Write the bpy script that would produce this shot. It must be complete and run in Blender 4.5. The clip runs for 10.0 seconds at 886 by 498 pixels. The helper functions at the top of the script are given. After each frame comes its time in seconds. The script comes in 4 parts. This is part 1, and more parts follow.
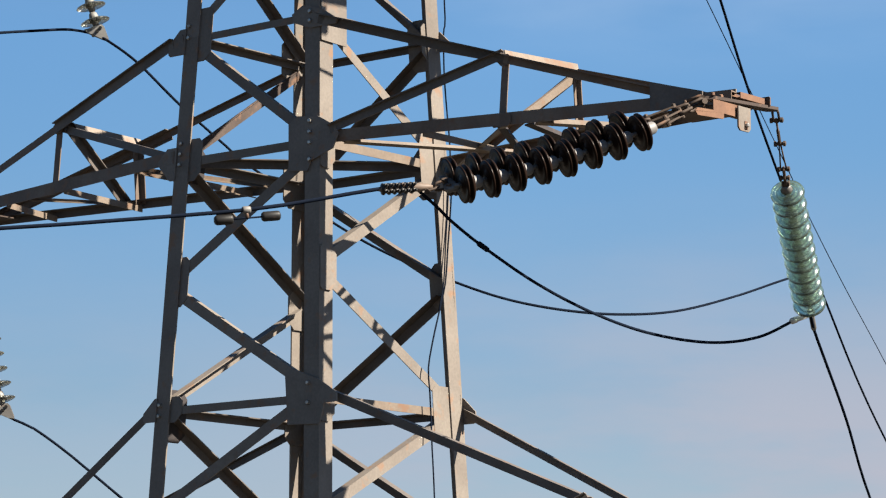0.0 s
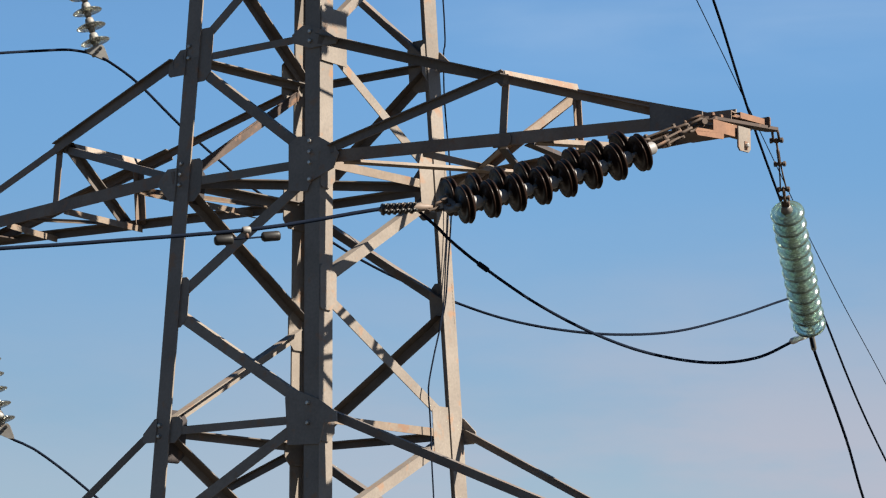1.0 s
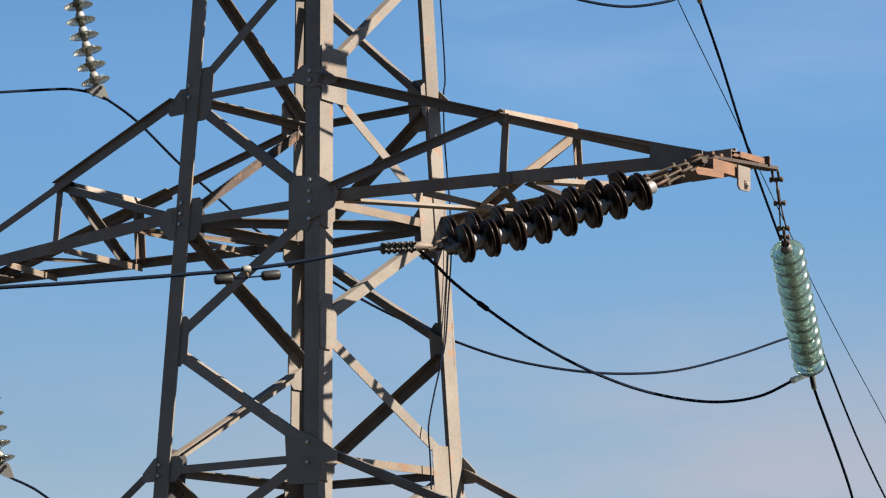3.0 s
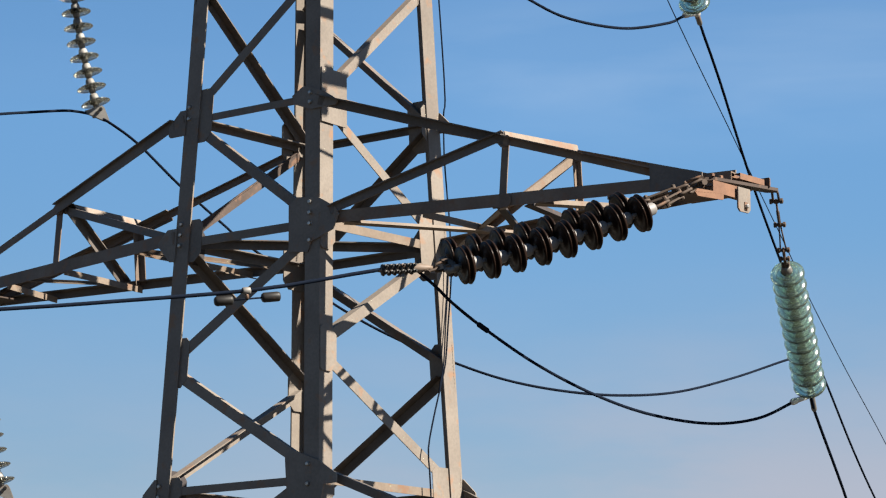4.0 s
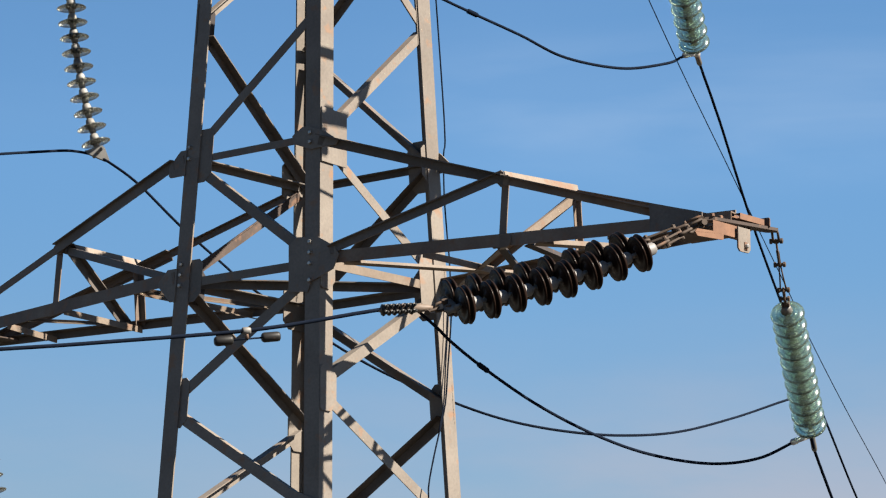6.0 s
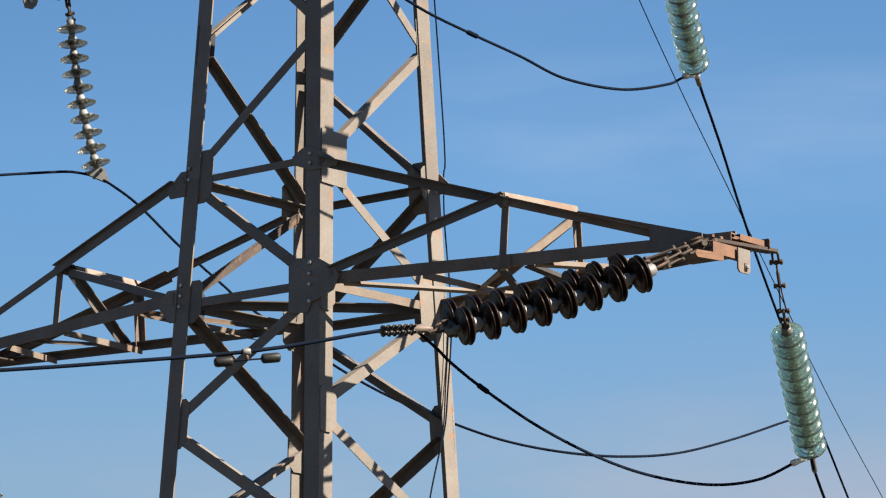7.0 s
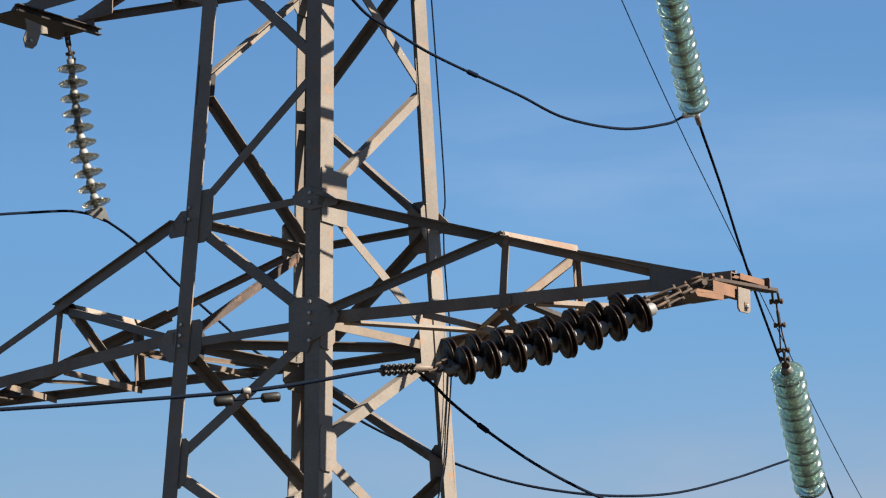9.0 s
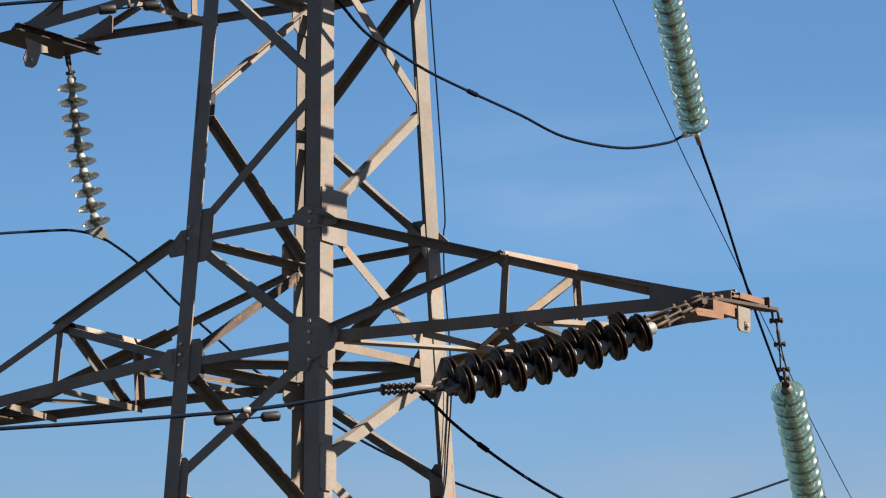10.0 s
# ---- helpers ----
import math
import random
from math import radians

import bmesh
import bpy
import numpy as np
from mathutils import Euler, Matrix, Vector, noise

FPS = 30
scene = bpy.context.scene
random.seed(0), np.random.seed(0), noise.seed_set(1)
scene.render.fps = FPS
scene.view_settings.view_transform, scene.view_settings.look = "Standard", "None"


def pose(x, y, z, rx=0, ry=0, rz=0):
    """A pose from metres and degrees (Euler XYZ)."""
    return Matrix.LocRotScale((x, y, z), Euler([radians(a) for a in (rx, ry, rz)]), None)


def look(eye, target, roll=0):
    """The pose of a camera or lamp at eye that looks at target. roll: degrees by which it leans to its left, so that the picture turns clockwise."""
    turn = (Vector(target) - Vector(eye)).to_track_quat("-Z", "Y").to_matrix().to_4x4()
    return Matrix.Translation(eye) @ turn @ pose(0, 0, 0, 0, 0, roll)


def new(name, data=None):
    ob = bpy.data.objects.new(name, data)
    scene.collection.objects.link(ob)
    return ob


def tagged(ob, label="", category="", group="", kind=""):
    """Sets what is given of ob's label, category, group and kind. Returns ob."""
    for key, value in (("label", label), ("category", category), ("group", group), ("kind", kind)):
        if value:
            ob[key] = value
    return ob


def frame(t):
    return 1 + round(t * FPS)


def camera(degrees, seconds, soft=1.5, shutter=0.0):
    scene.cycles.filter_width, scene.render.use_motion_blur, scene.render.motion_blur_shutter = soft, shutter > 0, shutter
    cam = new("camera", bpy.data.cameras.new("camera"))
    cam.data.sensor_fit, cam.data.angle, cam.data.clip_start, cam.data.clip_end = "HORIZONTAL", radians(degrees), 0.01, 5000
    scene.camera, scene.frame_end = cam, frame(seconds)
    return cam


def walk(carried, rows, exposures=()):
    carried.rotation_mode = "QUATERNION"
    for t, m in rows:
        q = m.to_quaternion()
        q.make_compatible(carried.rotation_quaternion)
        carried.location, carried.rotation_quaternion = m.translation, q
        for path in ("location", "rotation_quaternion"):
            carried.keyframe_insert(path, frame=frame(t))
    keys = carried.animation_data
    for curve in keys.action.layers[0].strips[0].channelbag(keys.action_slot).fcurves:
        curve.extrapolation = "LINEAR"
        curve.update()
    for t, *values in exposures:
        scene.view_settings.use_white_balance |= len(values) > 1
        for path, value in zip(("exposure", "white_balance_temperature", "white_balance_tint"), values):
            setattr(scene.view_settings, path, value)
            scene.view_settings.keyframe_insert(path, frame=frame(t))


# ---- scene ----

# ---------------------------------------------------------------- camera
EYE = 11.0
cam = camera(16.23, 10.0, soft=1.2)
TILTS = [(0.0, 8.939), (0.5, 9.130), (1.0, 9.311), (1.5, 9.492), (2.0, 9.663), (2.5, 9.838), (4.0, 10.431), (4.5, 10.615), (5.0, 10.808),
         (5.5, 10.984), (7.0, 11.555), (7.5, 11.744), (8.0, 11.924), (8.5, 12.098), (9.0, 12.279), (9.5, 12.443), (10.0, 12.632)]
walk(cam, [(t, pose(0, 0, EYE, 90 + up, 0, 0)) for t, up in TILTS], exposures=[(0.0, 2.35), (10.0, 2.35)])

# ---------------------------------------------------------------- sky and sun
SUN_AZ, SUN_EL = 115.0, 41.0
world = bpy.data.worlds.new("sky")
scene.world = world
world.use_nodes = True
wn, wl = world.node_tree.nodes, world.node_tree.links
wn.clear()
sky = wn.new("ShaderNodeTexSky")
sky.sky_type, sky.sun_disc = "NISHITA", False
sky.sun_elevation, sky.sun_rotation = radians(SUN_EL), radians(SUN_AZ)
sky.air_density, sky.dust_density, sky.ozone_density = 1.0, 0.25, 2.5
coord = wn.new("ShaderNodeTexCoord")
stretch = wn.new("ShaderNodeMapping")
stretch.inputs["Scale"].default_value = (7, 7, 26)
stretch.inputs["Location"].default_value = (0.4, 0.2, 0.15)
wisps = wn.new("ShaderNodeTexNoise")
wisps.inputs["Scale"].default_value, wisps.inputs["Detail"].default_value, wisps.inputs["Roughness"].default_value = 1.0, 6, 0.55
thin = wn.new("ShaderNodeMapRange")
thin.interpolation_type = "SMOOTHSTEP"
thin.inputs["From Min"].default_value, thin.inputs["From Max"].default_value = 0.28, 0.60
thin.inputs["To Min"].default_value = 0.34
rise = wn.new("ShaderNodeSeparateXYZ")
low = wn.new("ShaderNodeMapRange")
low.interpolation_type = "SMOOTHSTEP"
low.inputs["From Min"].default_value, low.inputs["From Max"].default_value = 0.19, 0.075
low.inputs["To Max"].default_value = 1.0
bank = wn.new("ShaderNodeMapRange")
bank.interpolation_type = "SMOOTHSTEP"
bank.inputs["From Min"].default_value, bank.inputs["From Max"].default_value = -0.12, 0.10
bank.inputs["To Min"].default_value = 0.42
spread_out = wn.new("ShaderNodeMath")
spread_out.operation = "MULTIPLY"
amount = wn.new("ShaderNodeMath")
amount.operation = "MULTIPLY"
clear = wn.new("ShaderNodeMixRGB")
clear.blend_type = "MULTIPLY"
clear.inputs[0].default_value = 1.0
haze_tint = wn.new("ShaderNodeMixRGB")
haze_tint.inputs["Color1"].default_value, haze_tint.inputs["Color2"].default_value = (0.326, 0.458, 0.545, 1), (0.285, 0.350, 0.405, 1)
haze_low = wn.new("ShaderNodeMapRange")
haze_low.inputs["From Min"].default_value, haze_low.inputs["From Max"].default_value = 0.22, 0.11
veil = wn.new("ShaderNodeMixRGB")
veil.inputs["Color2"].default_value = (1.91, 1.975, 2.33, 1)
bg = wn.new("ShaderNodeBackground")
bg.inputs["Strength"].default_value = 0.05
wout = wn.new("ShaderNodeOutputWorld")
wl.new(coord.outputs["Generated"], stretch.inputs["Vector"])
wl.new(stretch.outputs[0], wisps.inputs["Vector"])
wl.new(wisps.outputs[0], thin.inputs[0])
wl.new(coord.outputs["Generated"], rise.inputs[0])
wl.new(rise.outputs["Z"], low.inputs["Value"])
wl.new(thin.outputs[0], amount.inputs[0])
wl.new(rise.outputs["X"], bank.inputs["Value"])
wl.new(low.outputs[0], spread_out.inputs[0])
wl.new(bank.outputs[0], spread_out.inputs[1])
wl.new(spread_out.outputs[0], amount.inputs[1])
high = wn.new("ShaderNodeMapping")
high.inputs["Scale"].default_value, high.inputs["Location"].default_value = (5, 5, 34), (2.1, 0.7, 0.4)
streaks = wn.new("ShaderNodeTexNoise")
streaks.inputs["Scale"].default_value, streaks.inputs["Detail"].default_value, streaks.inputs["Distortion"].default_value = 1.3, 7, 0.4
faint = wn.new("ShaderNodeMapRange")
faint.inputs["From Min"].default_value, faint.inputs["From Max"].default_value, faint.inputs["To Max"].default_value = 0.42, 0.76, 0.28
faint.inputs["To Min"].default_value = 0.05
lift = wn.new("ShaderNodeMapRange")
lift.interpolation_type = "SMOOTHSTEP"
lift.inputs["From Min"].default_value, lift.inputs["From Max"].default_value = 0.205, 0.230
drop_off = wn.new("ShaderNodeMapRange")
drop_off.interpolation_type = "SMOOTHSTEP"
drop_off.inputs["From Min"].default_value, drop_off.inputs["From Max"].default_value, drop_off.inputs["To Min"].default_value = 0.268, 0.243, 0.10
east = wn.new("ShaderNodeMapRange")
east.interpolation_type = "SMOOTHSTEP"
east.inputs["From Min"].default_value, east.inputs["From Max"].default_value, east.inputs["To Min"].default_value = -0.03, 0.03, 0.12
belt = wn.new("ShaderNodeMath")
belt.operation = "MULTIPLY"
cirrus = wn.new("ShaderNodeMixRGB")
cirrus.inputs["Color2"].default_value = (2.3, 2.8, 3.5, 1)
streaked = wn.new("ShaderNodeMath")
streaked.operation = "MULTIPLY"
wl.new(coord.outputs["Generated"], high.inputs["Vector"])
wl.new(high.outputs[0], streaks.inputs["Vector"])
wl.new(streaks.outputs[0], faint.inputs["Value"])
wl.new(rise.outputs["Z"], lift.inputs["Value"])
wl.new(rise.outputs["Z"], drop_off.inputs["Value"])
wl.new(lift.outputs[0], belt.inputs[0])
wl.new(drop_off.outputs[0], belt.inputs[1])
wl.new(rise.outputs["X"], east.inputs["Value"])
eastern = wn.new("ShaderNodeMath")
eastern.operation = "MULTIPLY"
wl.new(faint.outputs[0], eastern.inputs[0])
wl.new(east.outputs[0], eastern.inputs[1])
wl.new(eastern.outputs[0], streaked.inputs[0])
wl.new(belt.outputs[0], streaked.inputs[1])
wl.new(streaked.outputs[0], cirrus.inputs[0])
wl.new(veil.outputs[0], cirrus.inputs["Color1"])
wl.new(amount.outputs[0], veil.inputs[0])
wl.new(sky.outputs[0], clear.inputs["Color1"])
wl.new(rise.outputs["Z"], haze_low.inputs["Value"])
wl.new(haze_low.outputs[0], haze_tint.inputs[0])
wl.new(haze_tint.outputs[0], clear.inputs["Color2"])
westward = wn.new("ShaderNodeMapRange")
westward.inputs["From Min"].default_value, westward.inputs["From Max"].default_value = -0.16, 0.02
westward.inputs["To Min"].default_value, westward.inputs["To Max"].default_value = 0.925, 1.012
deeper = wn.new("ShaderNodeVectorMath")
deeper.operation = "SCALE"
wl.new(rise.outputs["X"], westward.inputs["Value"])
wl.new(clear.outputs[0], deeper.inputs[0])
wl.new(westward.outputs[0], deeper.inputs["Scale"])
wl.new(deeper.outputs[0], veil.inputs["Color1"])
wl.new(cirrus.outputs[0], bg.inputs["Color"])
wl.new(bg.outputs[0], wout.inputs["Surface"])

sun = new("sun", bpy.data.lights.new("sun", "SUN"))
sun.data.energy, sun.data.angle, sun.data.color = 4.35, radians(0.53), (1.0, 0.915, 0.79)
_a, _e = radians(SUN_AZ), radians(SUN_EL)
to_sun = Vector((math.sin(_a) * math.cos(_e), math.cos(_a) * math.cos(_e), math.sin(_e)))
sun.matrix_world = look(to_sun * 60, (0, 0, 0))


# ---------------------------------------------------------------- materials
def material(name):
    m = bpy.data.materials.new(name)
    m.use_nodes = True
    return m, m.node_tree.nodes, m.node_tree.links, m.node_tree.nodes["Principled BSDF"]


def weathered(name, base, other, rust=0.25, rough=0.6, metal=0.0, grain=45.0, bump=0.04, gloss=0.5, rust_colour=(0.115, 0.062, 0.036)):
    """Paint or metal with blotches, fine grain and rust spots, in object space (metres)."""
    m, n, l, p = material(name)
    tc, info = n.new("ShaderNodeTexCoord"), n.new("ShaderNodeObjectInfo")
    shift = n.new("ShaderNodeVectorMath")
    shift.operation = "ADD"
    l.new(tc.outputs["Object"], shift.inputs[0])
    spread = n.new("ShaderNodeMath")
    spread.operation = "MULTIPLY"
    spread.inputs[1].default_value = 37.0
    l.new(info.outputs["Random"], spread.inputs[0])
    l.new(spread.outputs[0], shift.inputs[1])

    def noisy(scale, detail, lo, hi):
        t, r = n.new("ShaderNodeTexNoise"), n.new("ShaderNodeMapRange")
        t.inputs["Scale"].default_value, t.inputs["Detail"].default_value = scale, detail
        r.inputs["From Min"].default_value, r.inputs["From Max"].default_value = lo, hi
        l.new(shift.outputs[0], t.inputs["Vector"])
        l.new(t.outputs[0], r.inputs["Value"])
        return t, r

    _, blot = noisy(3.0, 4, 0.35, 0.65)
    fine, fr = noisy(grain, 3, 0.3, 0.7)
    _, spots = noisy(9.0, 8, 0.62 - 0.14 * rust, 0.72 - 0.10 * rust)
    mix = n.new("ShaderNodeMixRGB")
    mix.inputs["Color1"].default_value, mix.inputs["Color2"].default_value = (*base, 1), (*other, 1)
    l.new(blot.outputs[0], mix.inputs[0])
    tone = n.new("ShaderNodeMixRGB")
    tone.blend_type = "OVERLAY"
    tone.inputs[0].default_value = 0.10
    l.new(mix.outputs[0], tone.inputs["Color1"])
    l.new(fr.outputs[0], tone.inputs["Color2"])
    each = n.new("ShaderNodeHueSaturation")
    val = n.new("ShaderNodeMapRange")
    val.inputs["To Min"].default_value, val.inputs["To Max"].default_value = 0.88, 1.1
    l.new(info.outputs["Random"], val.inputs["Value"])
    l.new(val.outputs[0], each.inputs["Value"])
    l.new(tone.outputs[0], each.inputs["Color"])
    rusty = n.new("ShaderNodeMixRGB")
    rusty.inputs["Color2"].default_value = (*rust_colour, 1)
    part_rust = n.new("ShaderNodeMath")
    part_rust.operation = "MULTIPLY"
    part_rust.inputs[1].default_value = min(1.0, 0.35 + rust) if rust else 0.0
    l.new(spots.outputs[0], part_rust.inputs[0])
    l.new(part_rust.outputs[0], rusty.inputs[0])
    l.new(each.outputs[0], rusty.inputs["Color1"])
    l.new(rusty.outputs[0], p.inputs["Base Color"])
    p.inputs["Roughness"].default_value, p.inputs["Metallic"].default_value, p.inputs["Specular IOR Level"].default_value = rough, metal, gloss
    b = n.new("ShaderNodeBump")
    b.inputs["Strength"].default_value, b.inputs["Distance"].default_value = bump, 0.01
    l.new(fine.outputs[0], b.inputs["Height"])
    l.new(b.outputs[0], p.inputs["Normal"])
    return m


PAINT = weathered("grey_tower_paint", (0.116, 0.099, 0.083), (0.094, 0.079, 0.066), 0.26, gloss=0.25, rust_colour=(0.150, 0.078, 0.040))
# darker steel than PAINT; shade on the far bars is in this colour too
DARK_SHADE_STEEL = weathered("dark_steel_with_shade", (0.090, 0.077, 0.068), (0.066, 0.056, 0.049), 0.18, gloss=0.2)
LACING = weathered("rust_tinted_lacing_paint", (0.132, 0.104, 0.080), (0.100, 0.075, 0.056), 0.45, gloss=0.25)
BROWNED = weathered("rust_stained_tower_paint", (0.118, 0.089, 0.068), (0.086, 0.061, 0.046), 0.5, gloss=0.25)
RUSTY = weathered("rusted_steel", (0.122, 0.063, 0.037), (0.070, 0.038, 0.025), 0.8, 0.8, gloss=0.25)
# dark rust at the arm tips; one far brace uses it as shade
RUST_AND_SHADE = weathered("dark_rust_and_shade", (0.050, 0.035, 0.028), (0.032, 0.022, 0.018), 0.5, 0.8, gloss=0.25)
# near-black steel: shade put into the colour of soffit, channels and inner plates
SHADE_DARK = weathered("steel_darkened_as_shade", (0.034, 0.029, 0.029), (0.024, 0.020, 0.020), 0.1, 0.8, gloss=0.2)
ZINC = weathered("galvanised_fitting", (0.125, 0.108, 0.09), (0.075, 0.055, 0.042), 0.6, 0.6, 0.3)
LINK_STEEL = weathered("browned_forged_link", (0.056, 0.040, 0.030), (0.032, 0.022, 0.016), 0.5, 0.7, 0.0, gloss=0.2)
BOLT = weathered("bolt_steel", (0.34, 0.32, 0.29), (0.24, 0.22, 0.20), 0.1, 0.35, 0.7)
CAP = weathered("pale_cap_cement", (0.110, 0.105, 0.10), (0.08, 0.075, 0.072), 0.1, 0.6)
PALECAP = weathered("greyed_cap_iron", (0.14, 0.135, 0.125), (0.09, 0.083, 0.075), 0.2, 0.6, 0.1)
DARKCAP = weathered("weathered_cap_iron", (0.10, 0.095, 0.085), (0.07, 0.065, 0.06), 0.3, 0.55, 0.3)
WIRE = weathered("weathered_aluminium_strand", (0.0060, 0.0085, 0.0150), (0.0045, 0.0062, 0.0105), 0.0, 0.9, 0.0, gloss=0.0)
BLACK = weathered("black_cast_iron", (0.012, 0.011, 0.010), (0.008, 0.0075, 0.007), 0.1, 0.5, gloss=0.2)
ALUMINIUM = weathered("pale_aluminium_sleeve", (0.42, 0.41, 0.39), (0.30, 0.29, 0.27), 0.05, 0.45, 0.4)
CONCRETE = weathered("concrete", (0.36, 0.35, 0.33), (0.28, 0.27, 0.26), 0.0, 0.9)

PORCELAIN, _n, _l, _p = material("dark_brown_porcelain")
_p.inputs["Base Color"].default_value, _p.inputs["Roughness"].default_value = (0.011, 0.0065, 0.0048, 1), 0.16
_p.inputs["Specular IOR Level"].default_value = 0.05
_t = _n.new("ShaderNodeTexNoise")
_t.inputs["Scale"].default_value = 25
_r = _n.new("ShaderNodeMapRange")
_r.inputs["To Min"].default_value, _r.inputs["To Max"].default_value = 0.20, 0.42
_l.new(_t.outputs[0], _r.inputs["Value"])
_l.new(_r.outputs[0], _p.inputs["Roughness"])


def glass(name, colour, cloud):
    m, n, l, p = material(name)
    p.inputs["Base Color"].default_value = (*colour, 1)
    p.inputs["Transmission Weight"].default_value, p.inputs["IOR"].default_value = cloud, 1.5
    t, r = n.new("ShaderNodeTexNoise"), n.new("ShaderNodeMapRange")
    t.inputs["Scale"].default_value = 18
    r.inputs["To Min"].default_value, r.inputs["To Max"].default_value = 0.10, 0.26
    l.new(t.outputs[0], r.inputs["Value"])
    l.new(r.outputs[0], p.inputs["Roughness"])
    return m


GREEN_GLASS = glass("green_toughened_glass", (0.42, 0.57, 0.45), 0.96)
PALE_GLASS = glass("pale_dusty_glass", (0.42, 0.43, 0.37), 0.95)

GRASS, _n, _l, _p = material("dry_grass_ground")
_t, _m = _n.new("ShaderNodeTexNoise"), _n.new("ShaderNodeMixRGB")
_t.inputs["Scale"].default_value, _t.inputs["Detail"].default_value = 0.3, 12
_tc = _n.new("ShaderNodeTexCoord")
_l.new(_tc.outputs["Object"], _t.inputs["Vector"])
_l.new(_t.outputs[0], _m.inputs[0])
_m.inputs["Color1"].default_value, _m.inputs["Color2"].default_value = (0.028, 0.026, 0.020, 1), (0.054, 0.047, 0.036, 1)
_l.new(_m.outputs[0], _p.inputs["Base Color"])
_p.inputs["Roughness"].default_value = 0.95


# ---------------------------------------------------------------- builders
def mesh_of(name, verts, faces, mat):
    me = bpy.data.meshes.new(name)
    me.from_pydata([tuple(v) for v in verts], [], faces)
    me.validate()
    bm = bmesh.new()
    bm.from_mesh(me)
    bmesh.ops.recalc_face_normals(bm, faces=bm.faces)
    bm.to_mesh(me)
    bm.free()
    me.materials.append(mat)
    return me


def put(name, me, parent=None, m=None, label=""):
    ob = new(name, me)
    if parent:
        ob.parent = parent
    if m is not None:
        ob.matrix_basis = m
    return tagged(ob, label) if label else ob


def smooth(me, on=True):
    for f in me.polygons:
        f.use_smooth = on
    return me


def prism(section, p, q, u, v):
    """A closed section (list of (u, v)) swept from p to q."""
    k = len(section)
    verts = [Vector(e) + u * a + v * b for e in (p, q) for a, b in section]
    faces = [tuple(range(k))[::-1], tuple(range(k, 2 * k))] + [(i, (i + 1) % k, k + (i + 1) % k, k + i) for i in range(k)]
    return verts, faces


def angle_section(w, t, out=0.0, lip=0.0):
    """An L, its face flange centred on v and its other flange turned inwards at the upper edge."""
    lip = lip or w
    return [(out, -w / 2), (out, w / 2), (out - lip, w / 2), (out - lip, w / 2 - t), (out - t, w / 2 - t), (out - t, -w / 2)]


def angle_bar(name, p, q, normal, w, parent, mat=None, t=0.009, out=0.0, flip=False, label="", lip=0.0):
    """An angle iron from p to q; normal: the way that its face flange looks."""
    p, q, n = Vector(p), Vector(q), Vector(normal)
    d = (q - p).normalized()
    u = (n - d * n.dot(d)).normalized()
    v = d.cross(u)
    if (v.z < 0) != flip:
        v = -v
    return put(name, mesh_of(name, *prism(angle_section(w, t, out, lip), p, q, u, v), mat or PAINT), parent, label=label)


def plate(name, centre, u, v, n, hu, hv, cut, thick, parent, mat=None, label=""):
    """A steel plate with cut corners (cut: four cuts, from the corner at -u -v on)."""
    a, b, c, d = cut
    sec = [(-hu + a, -hv), (hu - b, -hv), (hu, -hv + b), (hu, hv - c), (hu - c, hv), (-hu + d, hv), (-hu, hv - d), (-hu, -hv + a)]
    sec = [s for i, s in enumerate(sec) if (Vector(s) - Vector(sec[i - 1])).length > 1e-5]
    centre, n = Vector(centre), Vector(n).normalized()
    return put(name, mesh_of(name, *prism(sec, centre, centre + n * thick, Vector(u), Vector(v)), mat or PAINT), parent, label=label)


def lathe(name, profile, mat, seg=28, axis_smooth=True):
    """A turned shape about z from (radius, z) pairs, the ends at radius 0."""
    verts, rings, faces = [], [], []
    for r, z in profile:
        if r < 1e-6:
            rings.append([len(verts)])
            verts.append((0, 0, z))
        else:
            rings.append(list(range(len(verts), len(verts) + seg)))
            verts += [(r * math.cos(2 * math.pi * i / seg), r * math.sin(2 * math.pi * i / seg), z) for i in range(seg)]
    for a, b in zip(rings, rings[1:]):
        for i in range(seg):
            j = (i + 1) % seg
            if len(a) == 1 and len(b) > 1:
                faces.append((a[0], b[i], b[j]))
            elif len(b) == 1 and len(a) > 1:
                faces.append((a[i], b[0], a[j]))
            elif len(a) > 1:
                faces.append((a[i], b[i], b[j], a[j]))
    return smooth(mesh_of(name, verts, faces, mat), axis_smooth)


def along(p, d, spin=0.0):
    """A pose at p whose z axis runs against d (so that a string built downwards runs along d)."""
    return Matrix.Translation(p) @ (-Vector(d)).to_track_quat("Z", "X").to_matrix().to_4x4() @ pose(0, 0, 0, 0, 0, spin)


def spline(points, step=0.06):
    """A smooth line through points."""
    P = [Vector(p) for p in points]
    P = [P[0] * 2 - P[1]] + P + [P[-1] * 2 - P[-2]]
    out = []
    for a, b, c, d in zip(P, P[1:], P[2:], P[3:]):
        k = max(2, min(60, int((c - b).length / step)))
        for i in range(k):
            s = i / k
            out.append(0.5 * ((2 * b) + (c - a) * s + (2 * a - 5 * b + 4 * c - d) * s * s + (3 * b - a - 3 * c + d) * s ** 3))
    return out + [P[-2]]


